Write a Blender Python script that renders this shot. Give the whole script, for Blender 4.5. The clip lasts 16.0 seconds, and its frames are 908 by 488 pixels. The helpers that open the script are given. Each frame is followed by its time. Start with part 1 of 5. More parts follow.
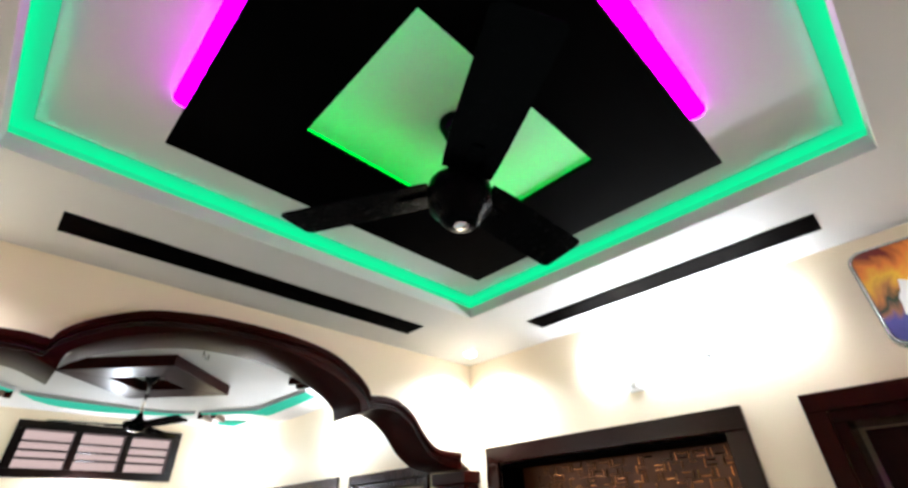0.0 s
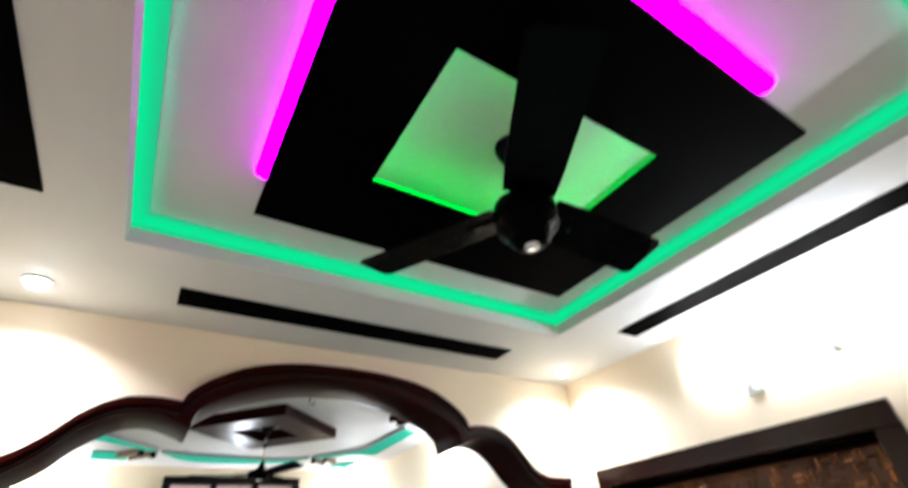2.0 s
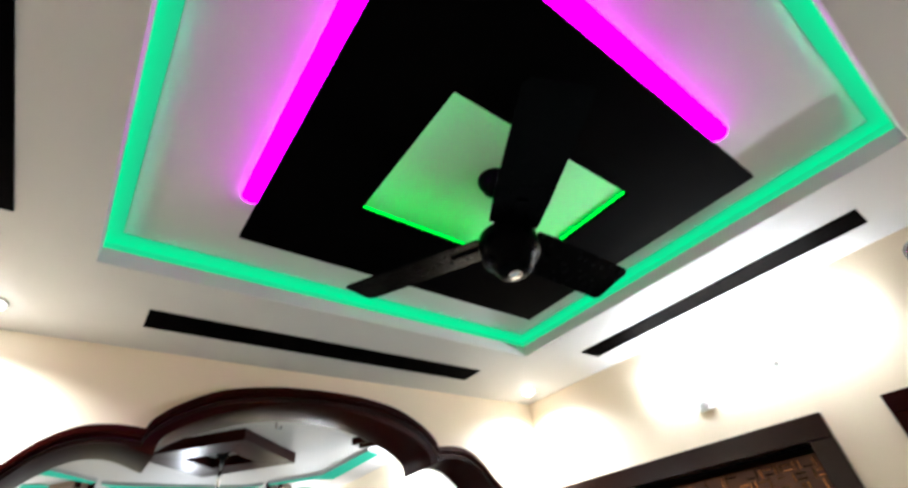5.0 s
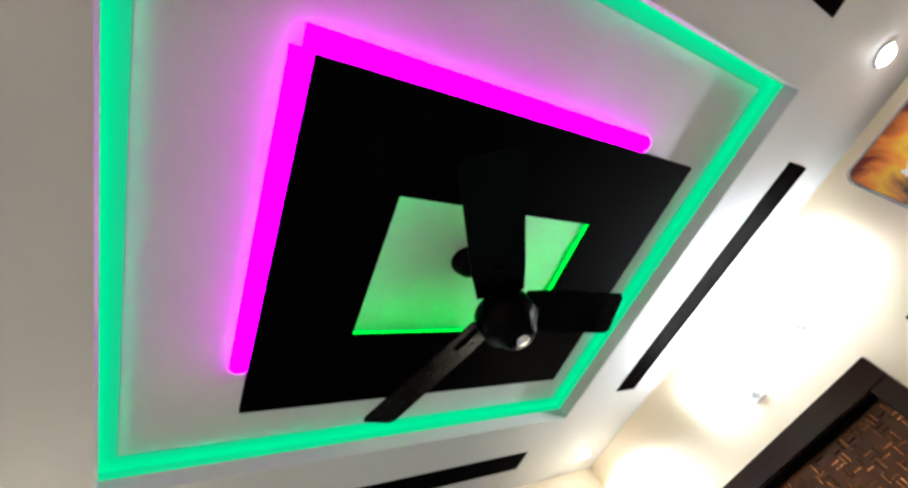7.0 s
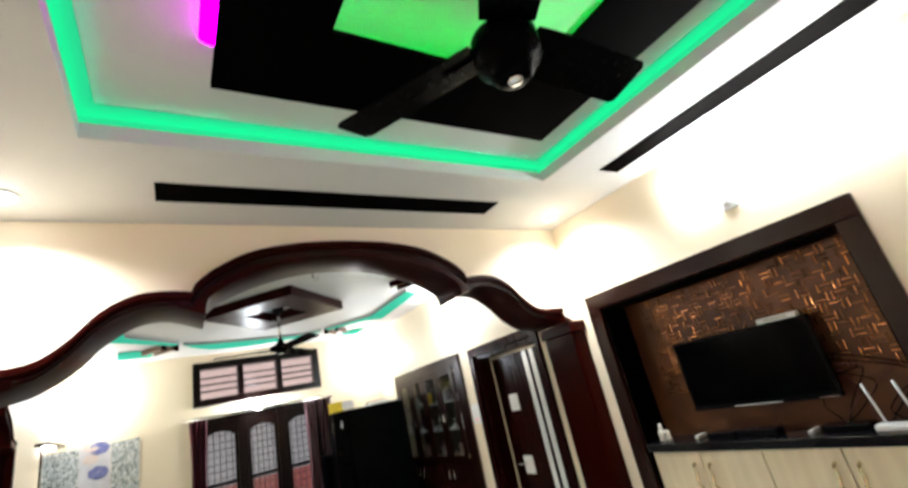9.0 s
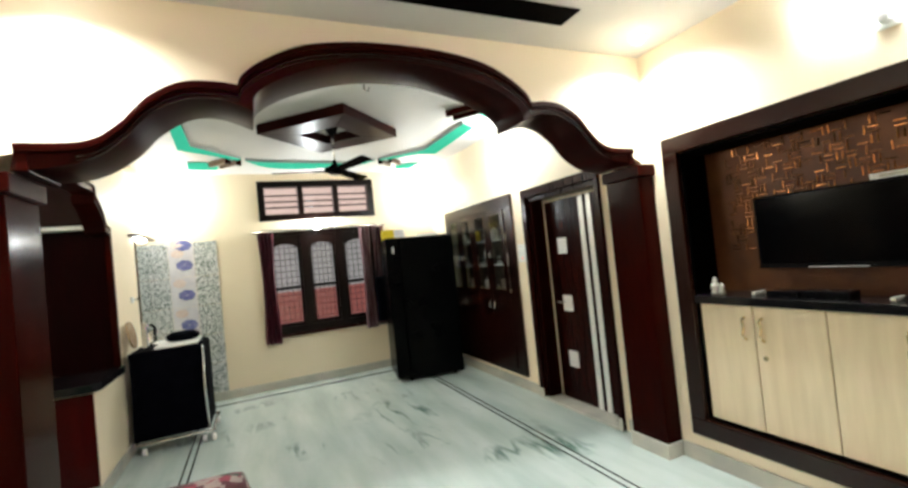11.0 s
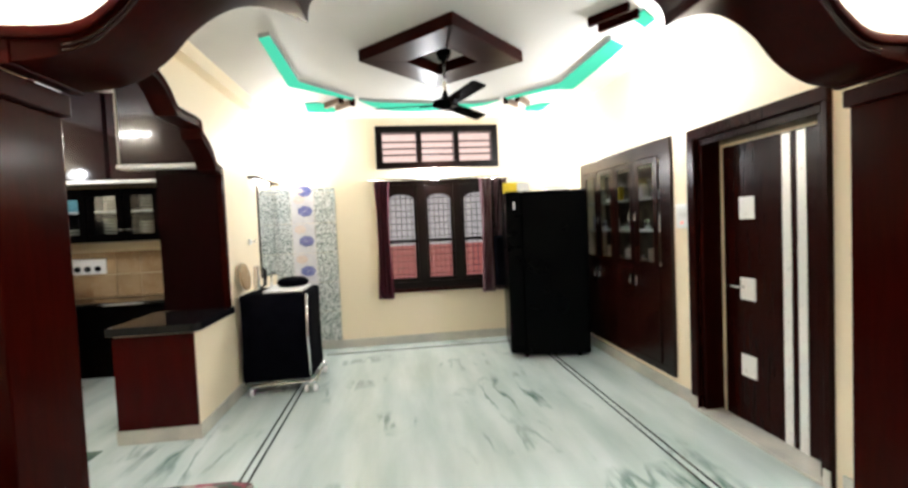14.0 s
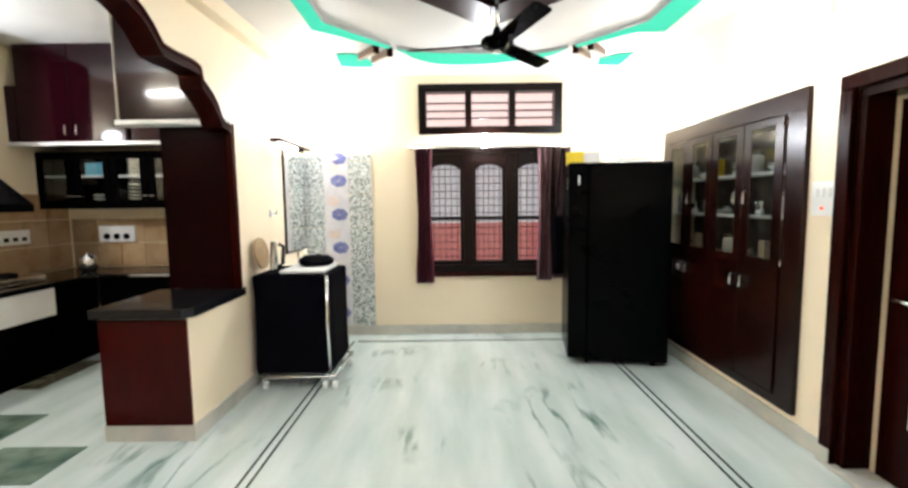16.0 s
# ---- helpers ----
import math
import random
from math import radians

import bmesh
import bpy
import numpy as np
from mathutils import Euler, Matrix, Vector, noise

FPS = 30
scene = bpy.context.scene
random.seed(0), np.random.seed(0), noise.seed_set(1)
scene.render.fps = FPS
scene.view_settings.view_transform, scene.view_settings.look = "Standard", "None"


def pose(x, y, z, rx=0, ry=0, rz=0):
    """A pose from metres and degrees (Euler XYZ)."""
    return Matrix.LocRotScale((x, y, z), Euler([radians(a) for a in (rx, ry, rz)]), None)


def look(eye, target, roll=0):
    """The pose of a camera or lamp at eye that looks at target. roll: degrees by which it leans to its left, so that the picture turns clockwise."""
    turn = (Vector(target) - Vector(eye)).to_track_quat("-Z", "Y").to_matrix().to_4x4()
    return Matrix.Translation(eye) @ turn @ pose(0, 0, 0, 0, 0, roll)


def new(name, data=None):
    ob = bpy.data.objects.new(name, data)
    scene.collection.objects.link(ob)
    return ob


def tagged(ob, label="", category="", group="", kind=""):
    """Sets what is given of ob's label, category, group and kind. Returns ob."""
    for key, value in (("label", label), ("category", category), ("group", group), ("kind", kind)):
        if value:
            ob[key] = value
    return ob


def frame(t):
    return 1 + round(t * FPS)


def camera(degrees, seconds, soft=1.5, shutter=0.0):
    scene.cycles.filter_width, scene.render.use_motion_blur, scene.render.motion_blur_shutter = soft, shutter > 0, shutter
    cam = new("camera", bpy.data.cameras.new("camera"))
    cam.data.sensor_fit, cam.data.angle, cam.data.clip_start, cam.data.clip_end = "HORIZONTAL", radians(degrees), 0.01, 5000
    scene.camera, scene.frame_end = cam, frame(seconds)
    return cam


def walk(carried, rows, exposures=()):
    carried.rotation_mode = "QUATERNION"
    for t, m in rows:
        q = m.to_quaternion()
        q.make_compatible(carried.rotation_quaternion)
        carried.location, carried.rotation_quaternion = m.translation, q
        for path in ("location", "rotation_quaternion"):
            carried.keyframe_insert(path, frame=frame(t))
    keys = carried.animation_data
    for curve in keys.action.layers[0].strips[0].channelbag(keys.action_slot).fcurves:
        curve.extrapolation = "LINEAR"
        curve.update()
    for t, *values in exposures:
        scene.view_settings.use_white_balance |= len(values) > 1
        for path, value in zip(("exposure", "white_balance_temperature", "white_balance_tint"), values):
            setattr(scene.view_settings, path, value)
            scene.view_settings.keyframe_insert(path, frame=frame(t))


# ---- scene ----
cam = camera(91.0, 16.0, soft=2.8, shutter=0.4)
PATH = [
    (0, (-0.007, -1.799, 1.702), (1.194, -0.605, 2.767), -2.0),
    (0.5, (-0.059, -1.792, 1.711), (1.095, -0.645, 2.875), -2.4),
    (1, (-0.113, -1.807, 1.727), (0.903, -0.752, 3.088), -2.2),
    (1.5, (-0.094, -1.851, 1.736), (0.808, -0.778, 3.163), -0.1),
    (2, (-0.018, -1.818, 1.7), (0.894, -0.474, 2.867), -4.7),
    (2.5, (0.013, -1.78, 1.655), (0.912, -0.188, 2.466), -4.0),
    (3, (0.023, -1.758, 1.613), (0.898, -0.053, 2.185), -3.6),
    (3.5, (0.032, -1.74, 1.601), (0.886, 0.007, 2.068), -3.6),
    (4, (0.024, -1.791, 1.639), (0.852, -0.077, 2.251), -3.8),
    (4.5, (-0.041, -1.836, 1.687), (0.828, -0.352, 2.708), -4.0),
    (5, (-0.146, -1.826, 1.697), (0.906, -0.63, 2.907), -8.0),
    (5.2, (-0.168, -1.828, 1.708), (0.92, -0.701, 2.951), -9.5),
    (7.3, (-0.147, -1.827, 1.698), (0.902, -0.95, 3.157), -36.6),
    (7.5, (-0.132, -1.812, 1.697), (0.935, -0.753, 3.016), -25.6),
    (8, (-0.109, -1.765, 1.69), (1.016, -0.429, 2.665), -16.4),
    (8.5, (-0.07, -1.757, 1.675), (1.053, -0.315, 2.487), -15.3),
    (9, (-0.038, -1.762, 1.655), (1.032, -0.202, 2.303), -12.8),
    (9.5, (-0.02, -1.732, 1.631), (0.994, -0.056, 2.031), -10.3),
    (10, (-0.006, -1.709, 1.583), (0.92, 0.053, 1.772), -7.9),
    (10.2, (-0.016, -1.684, 1.563), (0.881, 0.098, 1.699), -7.2),
    (12.3, (0.261, -1.387, 1.527), (0.83, 0.53, 1.555), -3.5),
    (12.5, (0.299, -1.358, 1.528), (0.748, 0.591, 1.552), -3.8),
    (13, (0.35, -1.237, 1.509), (0.695, 0.733, 1.499), -3.6),
    (13.5, (0.359, -1.037, 1.509), (0.664, 0.939, 1.475), -3.1),
    (14, (0.417, -0.846, 1.478), (0.661, 1.138, 1.399), -2.5),
    (14.5, (0.517, -0.668, 1.473), (0.645, 1.325, 1.366), -1.7),
    (15, (0.563, -0.503, 1.487), (0.595, 1.492, 1.341), -1.3),
    (15.5, (0.537, -0.28, 1.488), (0.557, 1.714, 1.34), -0.5),
    (16, (0.569, -0.103, 1.478), (0.562, 1.889, 1.298), -0.7),
]
walk(cam, [(t, look(eye, target, roll)) for t, eye, target, roll in PATH], [
    (0, -0.22, 5650, 10), (0.8, -0.3, 5650, 10), (1.6, -0.37, 5600, 9), (2.2, -0.42, 5650, 10), (2.6, -0.2, 5750, 10), (3.0, -0.05, 5900, 10), (3.8, -0.05, 5900, 10), (4.5, -0.28, 5700, 10), (5.2, -0.35, 5600, 10),
    (7.3, -0.33, 5550, 8), (8.5, -0.24, 5700, 9), (9.5, -0.12, 6000, 6), (10.2, -0.1, 6100, 3), (12.5, 0.16, 6000, 8), (14.0, 0.42, 6050, 10), (16, 0.58, 5950, 11)])

# ---- world: night outside ----
world = bpy.data.worlds.new("night")
scene.world = world
world.use_nodes = True
world.node_tree.nodes["Background"].inputs[0].default_value = (0.02, 0.025, 0.035, 1)
world.node_tree.nodes["Background"].inputs[1].default_value = 0.5


# ---- materials ----
def mat(name, base=(0.5, 0.5, 0.5), rough=0.5, metal=0.0, second=None, scale=6.0, stretch=(1, 1, 1), detail=4.0,
        bump=0.0, bump_scale=40.0, spec=0.5, coat=0.0, vary=0.0, rough_vary=0.0):
    """Principled surface with noise-driven colour, fine relief and gloss variation."""
    m = bpy.data.materials.new(name)
    m.use_nodes = True
    nt = m.node_tree
    b = nt.nodes["Principled BSDF"]
    b.inputs["Base Color"].default_value = (*base, 1)
    b.inputs["Roughness"].default_value = rough
    b.inputs["Metallic"].default_value = metal
    b.inputs["Specular IOR Level"].default_value = spec
    b.inputs["Coat Weight"].default_value = coat
    b.inputs["Coat Roughness"].default_value = 0.05
    tc = nt.nodes.new("ShaderNodeTexCoord")
    mp = nt.nodes.new("ShaderNodeMapping")
    mp.inputs["Scale"].default_value = stretch
    nt.links.new(tc.outputs["Object"], mp.inputs["Vector"])
    if second:
        n = nt.nodes.new("ShaderNodeTexNoise")
        n.inputs["Scale"].default_value = scale
        n.inputs["Detail"].default_value = detail
        nt.links.new(mp.outputs["Vector"], n.inputs["Vector"])
        r = nt.nodes.new("ShaderNodeValToRGB")
        r.color_ramp.elements[0].position, r.color_ramp.elements[1].position = 0.35, 0.65
        r.color_ramp.elements[0].color, r.color_ramp.elements[1].color = (*base, 1), (*second, 1)
        nt.links.new(n.outputs["Fac"], r.inputs["Fac"])
        out = r.outputs["Color"]
        if vary:
            oi = nt.nodes.new("ShaderNodeObjectInfo")
            hs = nt.nodes.new("ShaderNodeHueSaturation")
            mr = nt.nodes.new("ShaderNodeMapRange")
            mr.inputs["To Min"].default_value, mr.inputs["To Max"].default_value = 1 - vary, 1 + vary
            nt.links.new(oi.outputs["Random"], mr.inputs["Value"])
            nt.links.new(mr.outputs["Result"], hs.inputs["Value"])
            nt.links.new(out, hs.inputs["Color"])
            out = hs.outputs["Color"]
        nt.links.new(out, b.inputs["Base Color"])
    if bump or rough_vary:
        n2 = nt.nodes.new("ShaderNodeTexNoise")
        n2.inputs["Scale"].default_value = bump_scale
        n2.inputs["Detail"].default_value = 5
        nt.links.new(mp.outputs["Vector"], n2.inputs["Vector"])
        if bump:
            bp = nt.nodes.new("ShaderNodeBump")
            bp.inputs["Strength"].default_value = bump
            bp.inputs["Distance"].default_value = 0.01
            nt.links.new(n2.outputs["Fac"], bp.inputs["Height"])
            nt.links.new(bp.outputs["Normal"], b.inputs["Normal"])
        if rough_vary:
            mr = nt.nodes.new("ShaderNodeMapRange")
            mr.inputs["To Min"].default_value, mr.inputs["To Max"].default_value = max(0.02, rough - rough_vary), rough + rough_vary
            nt.links.new(n2.outputs["Fac"], mr.inputs["Value"])
            nt.links.new(mr.outputs["Result"], b.inputs["Roughness"])
    return m


def glow(name, colour, strength):
    m = bpy.data.materials.new(name)
    m.use_nodes = True
    b = m.node_tree.nodes["Principled BSDF"]
    b.inputs["Base Color"].default_value = (0.12 * colour[0], 0.12 * colour[1], 0.12 * colour[2], 1)
    b.inputs["Specular IOR Level"].default_value = 0.0
    b.inputs["Emission Color"].default_value = (*colour, 1)
    b.inputs["Emission Strength"].default_value = strength
    return m


CREAM = mat("cream_paint", (0.83, 0.71, 0.52), 0.55, second=(0.80, 0.68, 0.49), scale=1.3, bump=0.05, bump_scale=90)
PLASTER = mat("white_ceiling_paint", (0.59, 0.575, 0.545), 0.6, second=(0.55, 0.535, 0.505), scale=1.1, bump=0.04, bump_scale=80)
WOOD = mat("dark_polished_wood", (0.0180, 0.0011, 0.0004), 0.17, second=(0.0120, 0.0008, 0.0003), scale=5, stretch=(9, 9, 0.8),
           bump=0.03, bump_scale=30, rough_vary=0.05, spec=0.032)
WOODH = mat("dark_polished_wood_along", (0.0180, 0.0011, 0.0004), 0.32, second=(0.0120, 0.0008, 0.0003), scale=5, stretch=(0.8, 9, 9),
            bump=0.03, bump_scale=30, rough_vary=0.05, spec=0.050)
VARNISH = mat("varnished_brown_wood", (0.0125, 0.0022, 0.0010), 0.24, second=(0.0085, 0.0014, 0.0007), scale=5, stretch=(9, 9, 0.8),
              bump=0.02, bump_scale=30, rough_vary=0.06, spec=0.26)
DOORWOOD = mat("dark_door_veneer", (0.0150, 0.0016, 0.0007), 0.22, second=(0.0095, 0.0010, 0.0005), scale=5, stretch=(9, 9, 0.8),
               bump=0.02, bump_scale=30, rough_vary=0.06, spec=0.07)
DEEPWOOD = mat("deep_maroon_veneer", (0.0060, 0.0005, 0.0007), 0.2, second=(0.0040, 0.0004, 0.0005), scale=5, stretch=(9, 9, 0.8), rough_vary=0.05, spec=0.03)
WINWOOD = mat("dark_stained_window_wood", (0.0035, 0.0008, 0.0004), 0.3, second=(0.002, 0.0005, 0.0003), scale=5, stretch=(9, 9, 0.8), rough_vary=0.06, spec=0.15)
BLACKWOOD = mat("black_laminate", (0.0006, 0.0005, 0.0005), 0.55, second=(0.0014, 0.0010, 0.0009), scale=4, stretch=(1, 1, 6), rough_vary=0.1, bump=0.02, spec=0.004)
LAM = mat("maroon_laminate", (0.033, 0.0010, 0.0010), 0.10, second=(0.026, 0.0009, 0.0010), scale=3, stretch=(6, 6, 0.7), rough_vary=0.02, spec=0.10)
LOFT = mat("dark_plum_laminate", (0.013, 0.0012, 0.0030), 0.08, second=(0.010, 0.0010, 0.0026), scale=3, stretch=(6, 6, 0.7), rough_vary=0.04, spec=0.22)
PALEWOOD = mat("pale_ash_laminate", (0.78, 0.65, 0.45), 0.35, second=(0.70, 0.57, 0.38), scale=3.0, stretch=(7, 7, 0.7), bump=0.03, bump_scale=60, vary=0.05)
GRANITE = mat("black_granite", (0.002, 0.002, 0.0025), 0.1, second=(0.010, 0.010, 0.011), scale=160, rough_vary=0.03, spec=0.3)
SKIRT = mat("skirting_marble", (0.55, 0.52, 0.44), 0.25, second=(0.42, 0.41, 0.36), scale=4, bump=0.02)
CHROME = mat("chrome", (0.75, 0.75, 0.76), 0.14, 1.0, rough_vary=0.05)
BRASS = mat("satin_brass", (0.72, 0.58, 0.34), 0.22, 1.0, rough_vary=0.05)
WHITE = mat("white_plastic", (0.80, 0.80, 0.78), 0.3, second=(0.74, 0.74, 0.72), scale=5)
STRIPE = mat("brushed_steel_inlay", (0.80, 0.79, 0.75), 0.3, 0.25, rough_vary=0.08)
BLACK = mat("black_plastic", (0.003, 0.003, 0.0035), 0.25, rough_vary=0.08, spec=0.06)
SCREEN = mat("dark_screen", (0.0006, 0.0006, 0.0008), 0.12, rough_vary=0.03, spec=0.12)
FANBLK = mat("black_fan_enamel", (0.0009, 0.0009, 0.001), 0.26, rough_vary=0.06, spec=0.02)
COVER = mat("black_cover_cloth", (0.0007, 0.0007, 0.0015), 0.8, second=(0.002, 0.002, 0.0035), scale=9, bump=0.25, bump_scale=25, spec=0.015)
FRIDGE = mat("black_fridge_steel", (0.0006, 0.0007, 0.0008), 0.22, second=(0.0012, 0.0014, 0.0014), scale=3, rough_vary=0.06, spec=0.028)
COPPER = mat("copper_relief_panel", (0.11, 0.038, 0.010), 0.34, 0.4, second=(0.06, 0.020, 0.007), scale=4, bump=0.1, bump_scale=60, rough_vary=0.12)
CURTAIN = mat("maroon_curtain", (0.14, 0.008, 0.022), 0.7, second=(0.035, 0.004, 0.012), scale=14, stretch=(4, 4, 0.5), bump=0.2)
CURTGREY = mat("grey_striped_curtain", (0.27, 0.18, 0.18), 0.8, second=(0.10, 0.012, 0.03), scale=12, stretch=(9, 1, 0.3), bump=0.2)
YELLOW = mat("yellow_box_card", (0.80, 0.62, 0.02), 0.5, second=(0.70, 0.52, 0.02), scale=9)
INK = mat("dark_inlay_stone", (0.02, 0.022, 0.022), 0.15, rough_vary=0.05)
OLIVEST = mat("olive_marble_piece", (0.075, 0.070, 0.045), 0.15, second=(0.13, 0.125, 0.09), scale=4, rough_vary=0.05)
GREENST = mat("green_marble_piece", (0.035, 0.075, 0.055), 0.15, second=(0.17, 0.22, 0.17), scale=4, rough_vary=0.05)
BEIGETILE = mat("beige_wall_tile", (0.27, 0.165, 0.08), 0.25, second=(0.36, 0.25, 0.14), scale=5, vary=0.12, rough_vary=0.08)
# evening light on the view outside, put in as emission per height
OUT_LOW = glow("red_outside_glow", (0.66, 0.20, 0.18), 0.72)
OUT_MID = glow("grey_outside_glow", (0.58, 0.50, 0.50), 1.0)
OUT_TOP = glow("pale_outside_glow", (0.85, 0.56, 0.50), 1.7)
GREEN_COVE = glow("emerald_led_strip", (0.0, 1.0, 0.42), 36.0)
# emission standing in for the strip's green light on the cove plaster
COVE_BAND = glow("emerald_cove_glow_band", (0.08, 0.80, 0.35), 0.72)
GREEN_HOLE = glow("green_led_strip", (0.0, 1.0, 0.06), 24.0)
GREEN_SLOT = glow("turquoise_led_diffuser", (0.09, 0.62, 0.37), 0.82)
GREEN_EDGE = glow("green_led_profile", (0.0, 1.0, 0.02), 3.0)
MAGENTA_BACK = glow("magenta_back_strip", (1.0, 0.0, 1.0), 18.0)
MAGENTA = glow("magenta_led_strip", (1.0, 0.0, 1.0), 12.0)
BULB = glow("white_lamp_glass", (1.0, 0.97, 0.90), 60.0)
TUBE = glow("white_tube_lamp", (1.0, 0.99, 0.96), 210.0)

KTUBE = glow("white_kitchen_tube", (1.0, 0.99, 0.96), 320.0)
MIRROR = mat("mirror_glass", (0.85, 0.87, 0.86), 0.02, 1.0)


def glass_mat():
    m = bpy.data.materials.new("clear_pane")
    m.use_nodes = True
    nt = m.node_tree
    nt.nodes.remove(nt.nodes["Principled BSDF"])
    a, g, mx = nt.nodes.new("ShaderNodeBsdfTransparent"), nt.nodes.new("ShaderNodeBsdfGlossy"), nt.nodes.new("ShaderNodeMixShader")
    a.inputs[0].default_value = (0.78, 0.80, 0.78, 1)
    g.inputs["Roughness"].default_value = 0.05
    mx.inputs[0].default_value = 0.05
    nt.links.new(a.outputs[0], mx.inputs[1]), nt.links.new(g.outputs[0], mx.inputs[2])
    nt.links.new(mx.outputs[0], nt.nodes["Material Output"].inputs[0])
    return m


GLASS = glass_mat()


def marble_mat():
    """White marble with long grey-green veins and cloudy patches."""
    m = mat("white_green_marble", (0.5, 0.5, 0.5), 0.09)
    nt = m.node_tree
    b = nt.nodes["Principled BSDF"]
    tc = nt.nodes["Texture Coordinate"]
    mp = nt.nodes.new("ShaderNodeMapping")
    mp.inputs["Scale"].default_value = (1.9, 0.36, 1)
    mp.inputs["Rotation"].default_value = (0, 0, 0.12)
    nt.links.new(tc.outputs["Object"], mp.inputs["Vector"])
    n = nt.nodes.new("ShaderNodeTexNoise")
    n.inputs["Scale"].default_value, n.inputs["Detail"].default_value, n.inputs["Distortion"].default_value = 2.2, 7, 0.25
    nt.links.new(mp.outputs["Vector"], n.inputs["Vector"])
    vein = nt.nodes.new("ShaderNodeValToRGB")
    e = vein.color_ramp.elements
    e[0].position, e[1].position = 0.450, 0.550
    e[0].color, e[1].color = (0, 0, 0, 1), (0, 0, 0, 1)
    mid = e.new(0.5)
    mid.color = (1, 1, 1, 1)
    nt.links.new(n.outputs["Fac"], vein.inputs["Fac"])
    n2 = nt.nodes.new("ShaderNodeTexNoise")
    n2.inputs["Scale"].default_value, n2.inputs["Detail"].default_value = 1.1, 5
    nt.links.new(tc.outputs["Object"], n2.inputs["Vector"])
    gate = nt.nodes.new("ShaderNodeMapRange")
    gate.inputs["From Min"].default_value, gate.inputs["From Max"].default_value = 0.515, 0.68
    nt.links.new(n2.outputs["Fac"], gate.inputs["Value"])
    mul = nt.nodes.new("ShaderNodeMath")
    mul.operation = "MULTIPLY"
    nt.links.new(vein.outputs["Color"], mul.inputs[0]), nt.links.new(gate.outputs["Result"], mul.inputs[1])
    cloud = nt.nodes.new("ShaderNodeValToRGB")
    cloud.color_ramp.elements[0].position, cloud.color_ramp.elements[1].position = 0.3, 0.72
    cloud.color_ramp.elements[0].color, cloud.color_ramp.elements[1].color = (0.39, 0.455, 0.42, 1), (0.56, 0.615, 0.585, 1)
    n3 = nt.nodes.new("ShaderNodeTexNoise")
    n3.inputs["Scale"].default_value, n3.inputs["Detail"].default_value = 2.4, 8
    nt.links.new(mp.outputs["Vector"], n3.inputs["Vector"])
    nt.links.new(n3.outputs["Fac"], cloud.inputs["Fac"])
    mix = nt.nodes.new("ShaderNodeMix")
    mix.data_type = "RGBA"
    nt.links.new(mul.outputs[0], mix.inputs[0])
    nt.links.new(cloud.outputs["Color"], mix.inputs[6])
    mix.inputs[7].default_value = (0.05, 0.12, 0.085, 1)
    nt.links.new(mix.outputs[2], b.inputs["Base Color"])
    return m


MARBLE = marble_mat()


def mosaic_mat(name, small, colours, loose=0.3):
    """Tiny chips of a mosaic, each of one colour, with pale joints."""
    m = mat(name, (0.5, 0.5, 0.5), 0.22)
    nt = m.node_tree
    b = nt.nodes["Principled BSDF"]
    tc = nt.nodes["Texture Coordinate"]
    v = nt.nodes.new("ShaderNodeTexVoronoi")
    v.distance = "CHEBYCHEV"
    v.inputs["Scale"].default_value, v.inputs["Randomness"].default_value = small, loose
    nt.links.new(tc.outputs["Object"], v.inputs["Vector"])
    sep = nt.nodes.new("ShaderNodeSeparateColor")
    nt.links.new(v.outputs["Color"], sep.inputs[0])
    r = nt.nodes.new("ShaderNodeValToRGB")
    r.color_ramp.interpolation = "CONSTANT"
    e = r.color_ramp.elements
    e[0].color, e[0].position = (*colours[0], 1), 0.0
    e[1].color, e[1].position = (*colours[1], 1), 0.30
    for i, c in enumerate(colours[2:]):
        k = e.new(0.52 + 0.2 * i)
        k.color = (*c, 1)
    nt.links.new(sep.outputs[0], r.inputs["Fac"])
    nt.links.new(r.outputs["Color"], b.inputs["Base Color"])
    return m


MOSAIC = mosaic_mat("grey_green_mosaic", 84, [(0.13, 0.155, 0.14), (0.64, 0.65, 0.63), (0.40, 0.44, 0.41), (0.72, 0.73, 0.71)])
FLORAL = mosaic_mat("floral_sofa_cloth", 26, [(0.04, 0.002, 0.004), (0.008, 0.02, 0.008), (0.12, 0.004, 0.014), (0.17, 0.13, 0.11)], 0.9)
FLORAL.node_tree.nodes["Principled BSDF"].inputs["Roughness"].default_value = 0.85
BARWOOD = mat("pale_brown_bar", (0.20, 0.13, 0.09), 0.4, second=(0.14, 0.09, 0.06), scale=9, stretch=(1, 6, 6))
# ceiling plaster darkened to grey for the shade on upright slot edges
SHADEEDGE = mat("shaded_ceiling_edge", (0.42, 0.43, 0.42), 0.6, second=(0.36, 0.37, 0.36), scale=3)
GREYFRAME = mat("grey_frame_gloss", (0.16, 0.165, 0.155), 0.2, second=(0.09, 0.095, 0.09), scale=5, rough_vary=0.06)
PALETILE = mat("pale_flower_tile", (0.70, 0.68, 0.68), 0.2, second=(0.60, 0.58, 0.60), scale=9)
BLUEPETAL = mat("blue_flower_print", (0.10, 0.12, 0.30), 0.3, second=(0.22, 0.22, 0.42), scale=30)
PEACH = mat("peach_flower_print", (0.62, 0.48, 0.40), 0.3, second=(0.68, 0.58, 0.52), scale=30)


